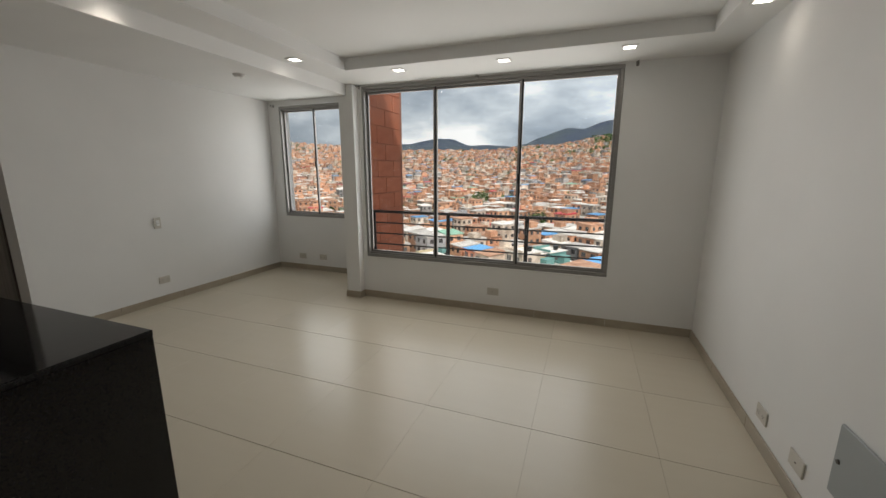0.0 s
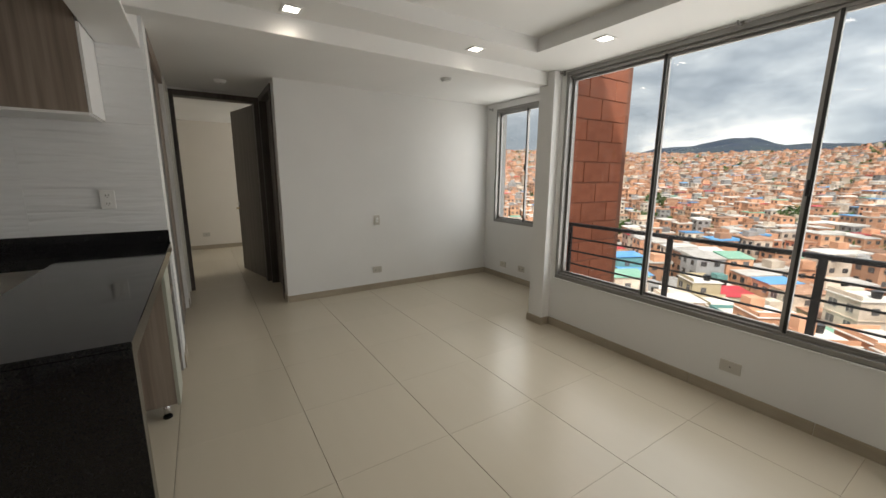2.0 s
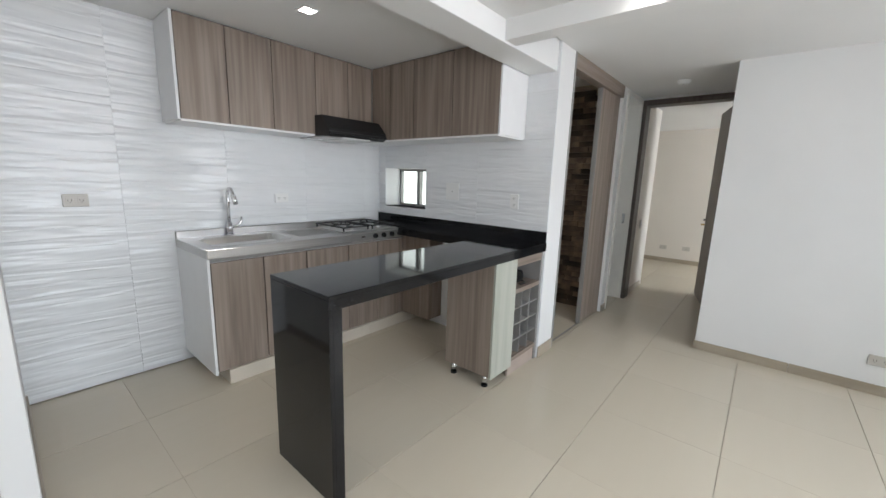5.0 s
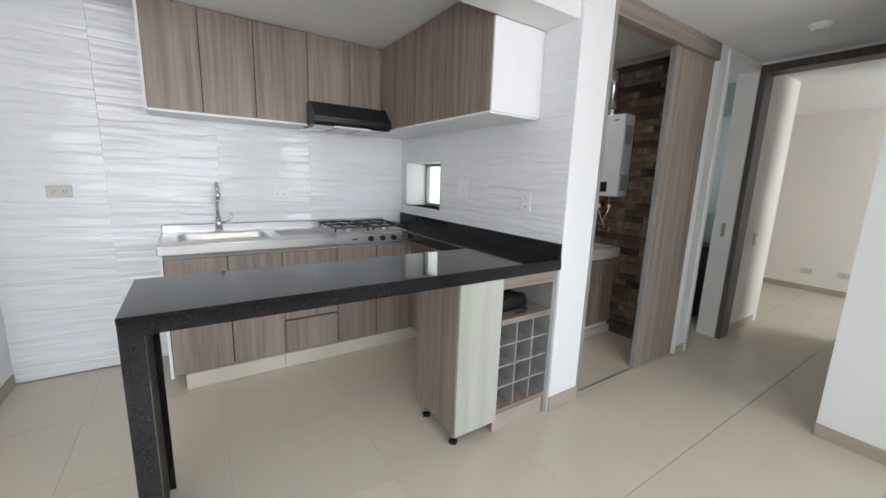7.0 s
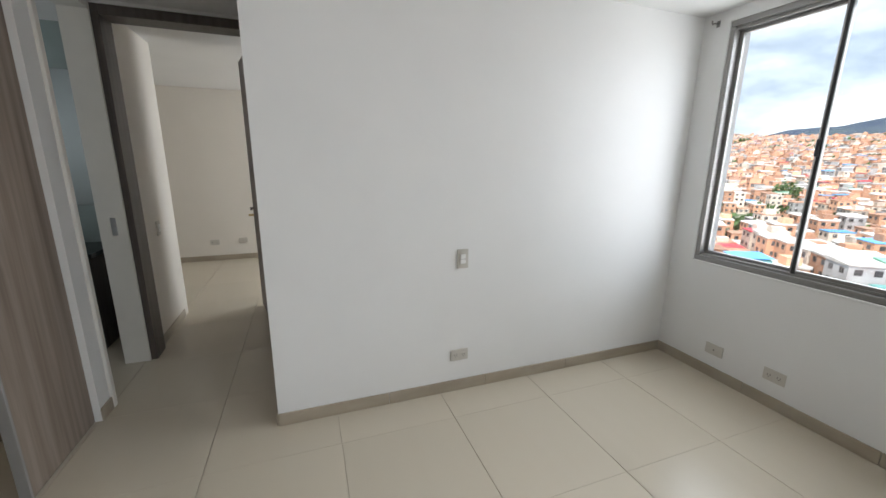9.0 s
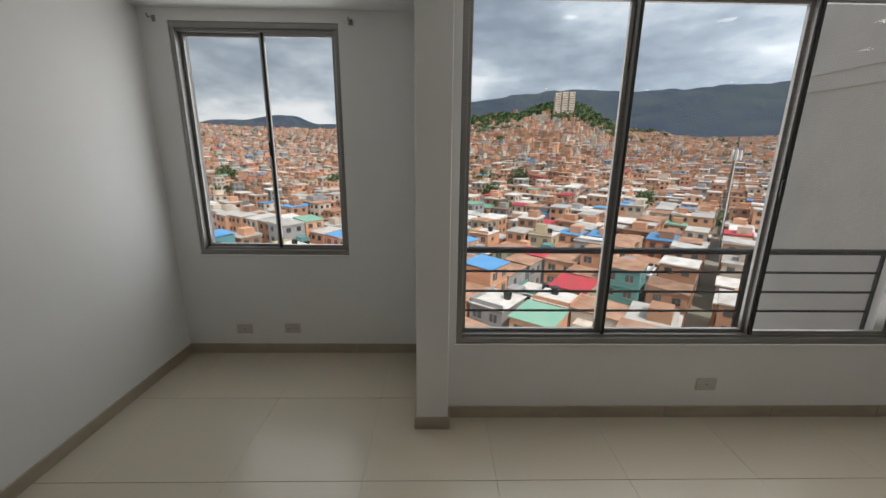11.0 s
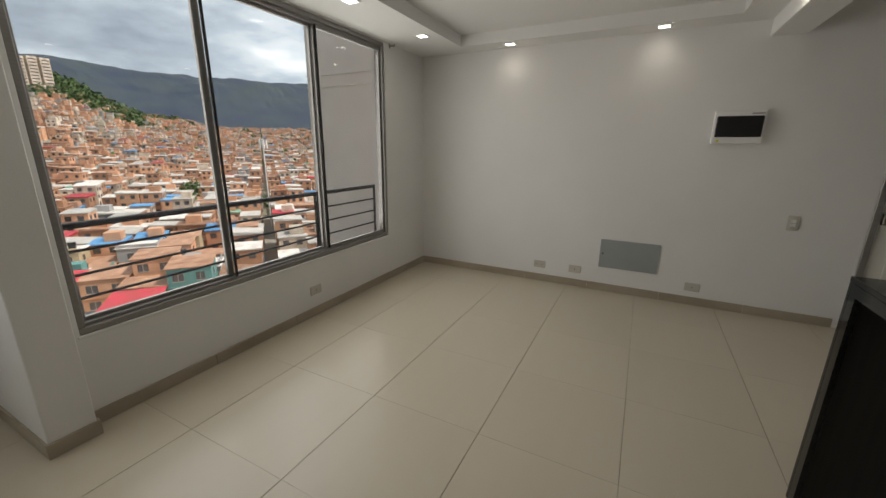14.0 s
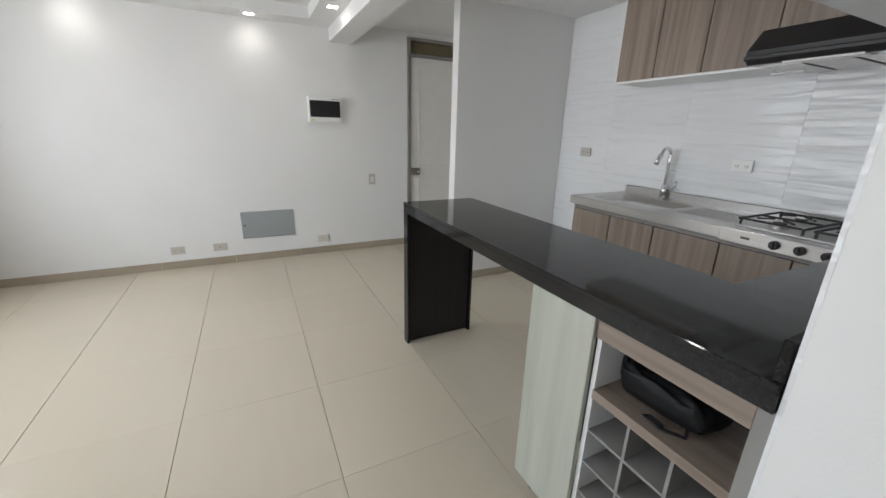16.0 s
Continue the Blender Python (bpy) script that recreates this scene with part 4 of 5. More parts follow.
gp = thing("telecom_cover", frame_on((XE, -2.263, 0.383), "w"), "flat grey enamelled metal cover plate low on the wall", "cover plate")
part("plate", boxes((-0.255, 0.255, 0, 0.012, -0.14, 0.14), bevel=0.003), M_GREYPANEL, gp)
part("lock", cyl(bmesh.new(), (0.225, 0.012, 0.0), 0.009, 0.005, "y", 12), M_SLOT, gp)

# ---- ceiling fittings ----
def spotlight(x, y, z, watts=0.85):
    s = thing("recessed_spotlight", (x, y, z), "square white recessed LED spotlight in the ceiling, lit", "spotlight", "recessed spotlights")
    part("trim", boxes((-0.055, 0.055, -0.055, -0.040, -0.006, 0), (-0.055, 0.055, 0.040, 0.055, -0.006, 0), (-0.055, -0.040, -0.040, 0.040, -0.006, 0), (0.040, 0.055, -0.040, 0.040, -0.006, 0), bevel=0.001), M_PLATEW, s)
    part("diffuser", boxes((-0.040, 0.040, -0.040, 0.040, -0.003, 0)), M_LED, s, "glowing diffuser")
    la = bpy.data.lights.new("spot_lamp", "AREA")
    la.size, la.energy, la.color, la.spread = 0.07, watts, (1.0, 0.95, 0.86), radians(125)
    lo = new("spot_lamp", la)
    lo.matrix_world = pose(x, y, z - 0.008)


for x, y in ((2.66, -0.42), (3.6, -0.40), (4.52, -0.42), (2.02, -1.0), (1.99, -2.25), (5.10, -1.03), (5.10, -2.29), (4.5, -2.90), (3.2, -2.90)):
    spotlight(x, y, ZS, 0.22 if x > 5 else 0.4)
spotlight(2.55, -3.95, ZK, 0.7)
spotlight(0.35, -3.6, 2.43, 0.8)


def smoke_detector(x, y, z):
    s = thing("smoke_detector", (x, y, z), "round white smoke detector on the ceiling", "smoke detector", "smoke detectors")
    part("base", cyl(bmesh.new(), (0, 0, -0.012), 0.06, 0.012, seg=28), M_PLATEW, s)
    part("cover", cyl(bmesh.new(), (0, 0, -0.035), 0.038, 0.023, seg=28, r2=0.054), M_PLATEW, s, smooth=True)
    part("led", cyl(bmesh.new(), (0.02, 0, -0.037), 0.004, 0.002, seg=8), M_SLOT, s)


smoke_detector(0.93, -0.55, ZC)
smoke_detector(-0.45, -2.48, ZC)

# ---- laundry ----
lf = thing("laundry_frame", (0, 0, 0), "grey aluminium and woodgrain frame of the laundry opening", "door frame", kind="structure")
part("jamb", boxes((0.885, 0.914, -3.09, YH + 0.004, 0, 2.385), bevel=0.002), M_GREYEDGE, lf)
part("lintel", boxes((-0.37, 0.885, -3.06, YH + 0.004, 2.27, 2.383), bevel=0.002), M_WOODX, lf)
sd = thing("sliding_door", (0, 0, 0), "grey-brown woodgrain sliding laundry door, half open", "door")
part("leaf", boxes((-0.365, 0.165, -3.045, -3.010, 0.006, 2.272), bevel=0.002), M_WOOD, sd)
part("edge_profile", boxes((0.165, 0.178, -3.048, -3.006, 0.006, 2.272), bevel=0.002), M_GREYEDGE, sd)
part("floor_track", boxes((-0.365, 0.885, -3.032, -3.022, 0, 0.005)), M_ALU, sd)

lc = thing("laundry_cabinet", (0, 0, 0), "white laundry cabinet with woodgrain doors", "cabinet")
part("side_panel", boxes((0.066, 0.082, -4.0, -3.575, 0.06, 0.72)), M_WHITE, lc)
part("body", boxes((-0.36, 0.066, -4.0, -3.60, 0.06, 0.72)), M_WHITE, lc)
for a, b in ((-0.35, -0.148), (-0.144, 0.062)):
    dd = part("door", boxes((a, b, -3.598, -3.58, 0.10, 0.70), bevel=0.0015), M_WOOD, lc)
    hx = b - 0.03 if a < -0.2 else a + 0.03
    part("handle", tube([(hx, -3.58, 0.52), (hx, -3.555, 0.52), (hx, -3.555, 0.66), (hx, -3.58, 0.66)], 0.006, 8), M_CHROME, dd)
part("plinth", boxes((-0.36, 0.08, -4.0, -3.565, 0, 0.06)), M_PLINTH, lc)
bs = thing("laundry_basin", (0, 0, 0), "beige speckled laundry basin on the cabinet", "basin")
bm = boxes((-0.365, 0.10, -3.59, -3.545, 0.72, 0.81), (-0.365, 0.10, -4.02, -3.985, 0.72, 0.81), (0.06, 0.10, -3.985, -3.59, 0.72, 0.81), (-0.365, -0.325, -3.985, -3.59, 0.72, 0.81), bevel=0.006)
part("rim", bm, M_BASIN, bs)
part("bowl", boxes((-0.325, 0.06, -3.985, -3.59, 0.72, 0.735)), M_BASIN, bs)

ht = thing("water_heater", (0, 0, 0), "white tankless gas water heater on the stone wall", "water heater")
HX0, HX1, HY0, HY1, HZ0, HZ1 = -0.345, -0.19, -3.93, -3.545, 1.262, 1.955
part("case", boxes((HX0, HX1, HY0, HY1, HZ0, HZ1), bevel=0.012, segments=2), M_HEATER, ht)
part("display", boxes((HX1 - 0.034, HX1 + 0.004, -3.85, -3.64, HZ0 + 0.03, HZ0 + 0.135), bevel=0.018, segments=3), M_BLACK, ht, "black display panel")
part("window_hole", cyl(bmesh.new(), (HX1 - 0.001, -3.755, HZ0 + 0.19), 0.045, 0.005, "x", 24), M_GREYEDGE, ht)
part("peephole", cyl(bmesh.new(), (HX1 + 0.003, -3.755, HZ0 + 0.19), 0.028, 0.004, "x", 24), M_BLACK, ht)
part("energy_label", boxes((HX1 - 0.001, HX1 + 0.001, -3.92, -3.83, HZ1 - 0.20, HZ1 - 0.02)), M_YELLOW, ht, "yellow energy label")
part("label_text", boxes(*[(HX1 + 0.001, HX1 + 0.0016, -3.91, -3.84, HZ1 - 0.06 - 0.02 * k, HZ1 - 0.054 - 0.02 * k) for k in range(6)]), M_SLOT, ht)
part("maker_mark", boxes((HX1 - 0.001, HX1 + 0.001, -3.64, -3.60, HZ1 - 0.055, HZ1 - 0.04)), M_GREYEDGE, ht)
part("vent", boxes(*[(HX0 + 0.03, HX1 - 0.03, HY1, HY1 + 0.0012, HZ1 - 0.10 - 0.016 * k, HZ1 - 0.092 - 0.016 * k) for k in range(10)]), M_SLOT, ht)
part("side_label", boxes((HX0 + 0.03, HX1 - 0.03, HY1, HY1 + 0.001, HZ0 + 0.05, HZ0 + 0.19)), M_GREYPANEL, ht)
fl = thing("flue_duct", (0, 0, 0), "shiny aluminium flue duct above the heater", "duct")
part("collar", cyl(bmesh.new(), (-0.265, -3.74, HZ1), 0.062, 0.05), M_FOIL, fl)
part("duct", tube([(-0.265, -3.74, HZ1 + 0.05), (-0.265, -3.74, 2.24), *arc((-0.265, -3.82, 2.24), 0.08, 0, 90, ((0, 1, 0), (0, 0, 1)), 6), (-0.265, -4.058, 2.32)], 0.058, 18), M_FOIL, fl, smooth=True)
pp = thing("heater_pipes", (0, 0, 0), "copper and braided pipes below the heater", "pipes")
for y, b in ((-3.85, 0.0), (-3.76, 0.05), (-3.66, -0.02)):
    p = part("pipe", tube([(-0.27, y, HZ0 + 0.002), (-0.27, y, 1.14), (-0.25, y + b, 1.06), (-0.28, y + b * 1.5, 0.98), (-0.36, y + b * 1.5, 0.98)], 0.012, 10), M_FOIL, pp, smooth=True)
    part("valve", tube([(-0.27, y, 1.19), (-0.27, y, 1.15)], 0.02, 10), M_BRASS, p)
part("tap", tube([(-0.37, -3.62, 0.98), (-0.25, -3.62, 0.98), (-0.24, -3.62, 0.95)], 0.014, 10), M_BRASS, pp, "brass tap")

# bathroom glimpse
bv = thing("bathroom_vanity", (0, 0, 0), "dark vanity with a white basin in the bathroom", "vanity")
part("cabinet", boxes((-1.84, -1.35, -4.2, -3.35, 0.15, 0.74), bevel=0.002), M_DARKWOOD, bv)
part("worktop", boxes((-1.845, -1.32, -4.25, -3.3, 0.74, 0.77)), M_GRANITE, bv)
part("plinth", boxes((-1.84, -1.4, -4.2, -3.35, 0, 0.15)), M_DARKWOOD, bv)
bm = bmesh.new()
rr = [[bm.verts.new((-1.58 + a * math.cos(k * math.tau / 28), -3.75 + b * math.sin(k * math.tau / 28), z)) for k in range(28)]
      for a, b, z in ((0.10, 0.14, 0.771), (0.19, 0.26, 0.84), (0.205, 0.28, 0.895), (0.19, 0.265, 0.895), (0.16, 0.22, 0.83), (0.06, 0.08, 0.80))]
for q, s in zip(rr, rr[1:]):
    for k in range(28):
        bm.faces.new((q[k], q[(k + 1) % 28], s[(k + 1) % 28], s[k]))
bm.faces.new(rr[0])
bm.faces.new(rr[-1])
part("basin", bm, M_PORCELAIN, bv, "white oval basin", smooth=True)
fc2 = thing("basin_faucet", (-1.80, -3.75, 0.77), "chrome basin faucet on the vanity", "faucet")
part("body", tube([(0, 0, 0), (0, 0, 0.17), (0.03, 0, 0.19), (0.12, 0, 0.17)], 0.014, 12), M_CHROME, fc2, smooth=True)
mi = thing("bathroom_mirror", (-1.848, -3.75, 1.5), "tall frameless mirror over the vanity", "mirror")
part("glass", boxes((0, 0.006, -0.45, 0.45, -0.42, 0.6)), M_MIRROR, mi)

# ---- city outside ----
rng = random.Random(7)
SKYLINE = ((-100, 1.5), (-35, 1.7), (-27, 2.8), (-18, 6.4), (-11, 5.4), (-4, 4.4), (5, 3.1), (15, 2.5), (27, 2.5), (42, 3.2), (100, 3.2))
RIDGE = ((-100, 8.5), (-12, 8.5), (-5, 8.0), (2, 6.2), (11, 4.0), (16, 4.6), (21, 5.2), (27, 4.2), (34, 3.2), (100, 3.0))


def rise(table, a):
    """Degrees above the eye at a bearing, eased between the given ones."""
    for (a0, e0), (a1, e1) in zip(table, table[1:]):
        if a0 <= a <= a1:
            f = (a - a0) / (a1 - a0)
            return e0 + (e1 - e0) * f * f * (3 - 2 * f)
    return table[0][1] if a < table[0][0] else table[-1][1]


def ground_height(x, y):
    r, a = math.hypot(x, y), math.degrees(math.atan2(-x, y))   # a: degrees to the left of the window's direction
    k = min(max((r - 160) / 820, 0), 1.05)
    top = 980 * math.tan(radians(rise(SKYLINE, a)))
    return -29 + k ** 1.25 * (29 + top) + 6 * noise.noise((x * 0.004, y * 0.004, 3)) * min(r / 200, 1)


def sheet(name, mat, radii, angles, height):
    bm = bmesh.new()
    grid = []
    for r in radii:
        grid.append([bm.verts.new((-r * math.sin(radians(a)), r * math.cos(radians(a)), height(-r * math.sin(radians(a)), r * math.cos(radians(a)), r, a))) for a in angles])
    for q, s in zip(grid, grid[1:]):
        for k in range(len(angles) - 1):
            bm.faces.new((q[k], q[k + 1], s[k + 1], s[k]))
    return structure(name, bm, mat, {"ground": "dusty streets and green slopes of the hillside city", "mountains": "dark green mountain ridge under clouds, blue with painted haze"}[name], name)


M_GROUND = material("street_ground", (0.34, 0.31, 0.27), 0.95, base2=(0.12, 0.15, 0.06), scale=0.012, bump=0.2, bump_scale=2)
# the ridge's blue is distance haze put into the base colours
M_HILL = material("hazed_mountain_forest", (0.030, 0.047, 0.085), 1.0, base2=(0.055, 0.078, 0.088), scale=0.006, bump=0.8, bump_scale=0.02)
sheet("ground", M_GROUND, [6 + 1.13 ** k * 4 for k in range(48)], range(-100, 101, 4), lambda x, y, r, a: ground_height(x, y) if r > 30 else -29)


def ridge(x, y, r, a):
    peak = 2800 * math.tan(radians(rise(RIDGE, a)))
    n = noise.fractal((x * 0.0016, y * 0.0016, 1), 1.0, 2.0, 5) * 34 + noise.fractal((x * 0.006, y * 0.006, 4), 1.0, 2.0, 4) * 16
    k = min(max((r - 1300) / 1500, 0), 1)
    return -20 + k * (peak + n) + (1 - k) * 10


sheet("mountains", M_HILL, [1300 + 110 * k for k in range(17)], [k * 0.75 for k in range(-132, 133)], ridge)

# brick tones are paled, with the city's haze put into their colour
WALLS = [material("house_brick", (0.66, 0.375, 0.235), 0.9, base2=(0.52, 0.27, 0.165), scale=0.35, island=0.35, bump=0.2, bump_scale=3),
         material("house_pale", (0.74, 0.64, 0.53), 0.9, base2=(0.42, 0.34, 0.27), scale=0.3, island=0.3),
         material("house_grey", (0.36, 0.36, 0.36), 0.9, base2=(0.26, 0.25, 0.24), scale=0.3, island=0.35)]
ROOFS = [material("roof_cement", (0.76, 0.73, 0.69), 0.85, base2=(0.56, 0.52, 0.47), scale=0.5, island=0.3),
         material("roof_blue", (0.10, 0.32, 0.64), 0.6, base2=(0.14, 0.38, 0.66), scale=0.4, island=0.25),
         material("roof_red", (0.62, 0.05, 0.08), 0.6, base2=(0.40, 0.06, 0.06), scale=0.4, island=0.3),
         material("roof_green", (0.22, 0.46, 0.34), 0.7, base2=(0.30, 0.50, 0.38), scale=0.4, island=0.2),
         material("roof_rust", (0.50, 0.30, 0.20), 0.85, base2=(0.29, 0.15, 0.095), scale=0.5, island=0.3)]
M_HOLE = material("dark_window", (0.11, 0.105, 0.105), 0.25, grain=0.3, island=0.5)
M_HTRIM = material("house_trim", (0.55, 0.52, 0.48), 0.8, grain=0.15)
PAINTS = [WALLS[0], WALLS[0], WALLS[0], WALLS[1], WALLS[2],
          material("house_teal", (0.16, 0.36, 0.34), 0.85, grain=0.2), material("house_cream", (0.60, 0.50, 0.33), 0.85, grain=0.2)]


def near_house(x, y, w, dd, floors, turn, wall, roof):
    g = ground_height(x, y) - 0.3
    hgt = 2.75 * floors + 0.3
    h = thing("house", pose(x, y, g, 0, 0, turn), "small flat-roofed brick house of the hillside city", "house", "city houses")
    bm = boxes((-w / 2, w / 2, -dd / 2, dd / 2, 0, hgt))
    for f in range(1, floors):
        box(bm, -w / 2 - 0.12, w / 2 + 0.12, -dd / 2 - (0.5 if f == 1 else 0.12), dd / 2 + 0.12, 2.75 * f - 0.1, 2.75 * f + 0.1)
    part("wall", bm, wall, h)
    slope = 0.35 if roof is not ROOFS[0] else 0.08
    bm = boxes((-w / 2 - 0.25, w / 2 + 0.25, -dd / 2 - 0.25, dd / 2 + 0.25, hgt + 0.02, hgt + 0.14))
    for v in bm.verts:
        v.co.z += slope * (v.co.y / dd + 0.5)
    rf = part("roof", bm, roof, h)
    if roof is ROOFS[0]:
        part("parapet", boxes((-w / 2, w / 2, -dd / 2, -dd / 2 + 0.15, hgt + 0.22, hgt + 0.85), (-w / 2, -w / 2 + 0.15, -dd / 2, dd / 2, hgt + 0.22, hgt + 0.8)), wall, rf)
        if rng.random() < 0.5:
            part("water_tank", cyl(bmesh.new(), (w * 0.2, dd * 0.15, hgt + 0.2), 0.6, 1.2, seg=14, r2=0.7), M_BLACK, rf)
        if rng.random() < 0.5:
            part("roof_room", boxes((-w * 0.4, 0, 0, dd * 0.4, hgt + 0.2, hgt + 2.3)), wall, rf)
    for f in range(floors):
        for sx, wx in ((-0.26, 1.5), (0.24, 1.2)):
            z = 2.75 * f + 0.95
            wd = part("window", boxes((w * sx - wx / 2, w * sx + wx / 2, -dd / 2 - 0.04, -dd / 2 + 0.02, z, z + 1.25)), M_HOLE, h)
            part("frame", boxes((w * sx - wx / 2 - 0.06, w * sx + wx / 2 + 0.06, -dd / 2 - 0.08, -dd / 2 - 0.002, z - 0.1, z), (w * sx - 0.03, w * sx + 0.03, -dd / 2 - 0.07, -dd / 2 - 0.04, z, z + 1.25)), M_HTRIM, wd)
        if f and rng.random() < 0.7:
            part("window", boxes((w / 2 - 0.02, w / 2 + 0.04, -dd * 0.2, -dd * 0.2 + 1.1, 2.75 * f + 1.0, 2.75 * f + 2.1)), M_HOLE, h)
            part("window", boxes((-w / 2 - 0.04, -w / 2 + 0.02, dd * 0.1, dd * 0.1 + 1.1, 2.75 * f + 1.0, 2.75 * f + 2.1)), M_HOLE, h)


# far boxes, joined by colour
class Heap:
    def __init__(self):
        self.v, self.f = [], []

    def add(self, c, s, w, d2, z0, z1, x, y, lift=0.0):
        i = len(self.v)
        for dz, zz in ((0, z0), (1, z1)):
            for px, py in ((-w, -d2), (w, -d2), (w, d2), (-w, d2)):
                self.v.append((x + c * px - s * py, y + s * px + c * py, zz + (lift if dz and py > 0 else 0)))
        self.f += [(i, i + 1, i + 5, i + 4), (i + 1, i + 2, i + 6, i + 5), (i + 2, i + 3, i + 7, i + 6), (i + 3, i, i + 4, i + 7), (i + 4, i + 5, i + 6, i + 7)]

    def make(self, name, mat, label, category):
        me = bpy.data.meshes.new(name)
        me.from_pydata(self.v, [], self.f)
        me.materials.append(mat)
        return tagged(new(name, me), label, category, kind="stuff")


def build_city():
    walls, roofs, holes, near = [Heap() for _ in range(3)], [Heap() for _ in range(5)], Heap(), 0
    turn = radians(-38)
    ct, st = math.cos(turn), math.sin(turn)
    for i in range(-185, 186):
        for j in range(2, 185):
            if i % 9 == 0 or j % 6 == 0:
                continue
            u, v = i * 6.6 - (i // 9) * 3.4 + rng.uniform(-0.5, 0.5), j * 7.4 - (j // 6) * 3.8 + rng.uniform(-0.8, 0.8)
            x, y = ct * u - st * v, st * u + ct * v
            r, a = math.hypot(x, y), math.degrees(math.atan2(-x, y))
            if y < 22 or r < 40 or r > 1090 or abs(a) > 72 or (r > 420 and rng.random() < 0.2) or (r > 600 and -26 < a < -2 and rng.random() < min((r - 600) / 220, 0.9)):
                continue
            if noise.noise((x * 0.012, y * 0.012, 9)) > 0.52:
                continue
            floors = rng.choice((1, 2, 2, 3, 3, 3, 4)) if r > 60 else rng.choice((2, 3, 3))
            w, d2 = rng.uniform(5.4, 6.6), rng.uniform(5.4, 7.2)
            tt = turn + rng.choice((0, 0, math.pi / 2)) + rng.uniform(-0.03, 0.03)
            wi = rng.choices((0, 1, 2), (0.66, 0.22, 0.12))[0]
            ri = rng.choices((0, 1, 2, 3, 4), (0.58, 0.09, 0.04, 0.03, 0.26) if r < 220 else (0.5, 0.05, 0.03, 0.02, 0.40))[0]
            if r < 105 and -62 < a < 50 and near < 110:
                near += 1
                near_house(x, y, w, d2, floors, math.degrees(tt), rng.choice(PAINTS), ROOFS[ri])
                continue
            g = ground_height(x, y) - 1.5
            hgt = 1.5 + 2.7 * floors
            c, s = math.cos(tt), math.sin(tt)
            walls[wi].add(c, s, w / 2, d2 / 2, g, g + hgt, x, y)
            roofs[ri].add(c, s, w / 2 + 0.2, d2 / 2 + 0.2, g + hgt, g + hgt + 0.25, x, y, rng.uniform(0, 0.7))
            if rng.random() < 0.35:
                walls[wi].add(c, s, w / 4, d2 / 4, g + hgt, g + hgt + 2.2, x + c, y + s)
            if r < 520:
                for f in range(floors):
                    for q in (-0.25, 0.22):
                        for side in ((0, -1), (1, 0), (-1, 0)):
                            if r > 300 and side != (0, -1):
                                continue
                            px, py = (q * w, -d2 / 2) if side[0] == 0 else (side[0] * w / 2, q * d2)
                            ww, hh = (0.65, 0.06) if side[0] == 0 else (0.06, 0.6)
                            z = g + 1.5 + 2.7 * f + 0.9
                            holes.add(c, s, ww, hh, z, z + 1.2, x + c * px - s * py, y + s * px + c * py)
    for h, m, n in zip(walls, WALLS, ("brick", "pale plaster", "grey block")):
        h.make("distant_houses", m, f"dense {n} houses covering the hillside", "houses")
    for h, m, n in zip(roofs, ROOFS, ("pale cement", "blue sheet", "red sheet", "green sheet", "rusty sheet")):
        h.make("distant_roofs", m, f"{n} roofs of the hillside houses", "roofs")
    holes.make("distant_windows", M_HOLE, "dark windows of the hillside houses", "windows")


build_city()

# towers on the knoll and a phone mast
for k in range(3):
    a, r = radians(-17.0 - 0.9 * k), 800
    x, y = -r * math.sin(a), r * math.cos(a)
    g = ground_height(x, y)
    t = thing("apartment_tower", (x, y, g), "pale slab apartment tower far off on the hill", "tower", "apartment towers")
    part("wall", boxes((-5, 5, -5, 5, -3, 44)), WALLS[1], t)
    for f in range(10):
        part("window_band", boxes((-4, 4, -5.1, -4.95, 2 + 4.2 * f, 3.6 + 4.2 * f)), M_HOLE, t)
a, r = radians(-39), 150
mx, my = -r * math.sin(a), r * math.cos(a)
mg = ground_height(mx, my)
ms = thing("phone_mast", (mx, my, mg), "white phone mast above the roofs", "mast")
part("pole", cyl(bmesh.new(), (0, 0, 0), 0.24, 31, seg=12, r2=0.14), M_PLATEW, ms)
for k in range(6):
    aa = k * math.tau / 6
    part("antenna", boxes((1.2 * math.cos(aa) - 0.2, 1.2 * math.cos(aa) + 0.2, 1.2 * math.sin(aa) - 0.2, 1.2 * math.sin(aa) + 0.2, 27.5, 30.5)), M_PLATEW, ms)
part("ring", cyl(bmesh.new(), (0, 0, 28.6), 1.25, 0.2, seg=16), M_PLATEW, ms)

# green clumps between the houses
def clump(x, y, size):
    g = ground_height(x, y)
    t = thing("tree", (x, y, g - 0.3), "green leafy tree between the houses", "tree", "city trees")
    part("trunk", cyl(bmesh.new(), (0, 0, 0), 0.25, size * 0.8, seg=8, r2=0.12), material("bark", (0.10, 0.07, 0.05), 0.9, grain=0.3), t)
    v, f = [], []
    for k in range(420):
        d = Vector((rng.gauss(0, 1), rng.gauss(0, 1), rng.gauss(0, 0.8)))
        d = d.normalized() * (rng.random() ** 0.4) * size * (0.75 + 0.35 * noise.noise(d.normalized() * 1.7))
        c = d + Vector((0, 0, size * 1.25))
        n = Vector((rng.gauss(0, 1), rng.gauss(0, 1), rng.gauss(0, 1))).normalized()
        b = n.orthogonal().normalized() * size * 0.11
        e = n.cross(b)
        i = len(v)
        v += [tuple(c - b), tuple(c - e * 0.6), tuple(c + b), tuple(c + e * 0.6)]
        f.append((i, i + 1, i + 2, i + 3))
    me = bpy.data.meshes.new("crown")
    me.from_pydata(v, [], f)
    me.materials.append(M_LEAF)
    cr = new("crown", me)
    cr.parent = t


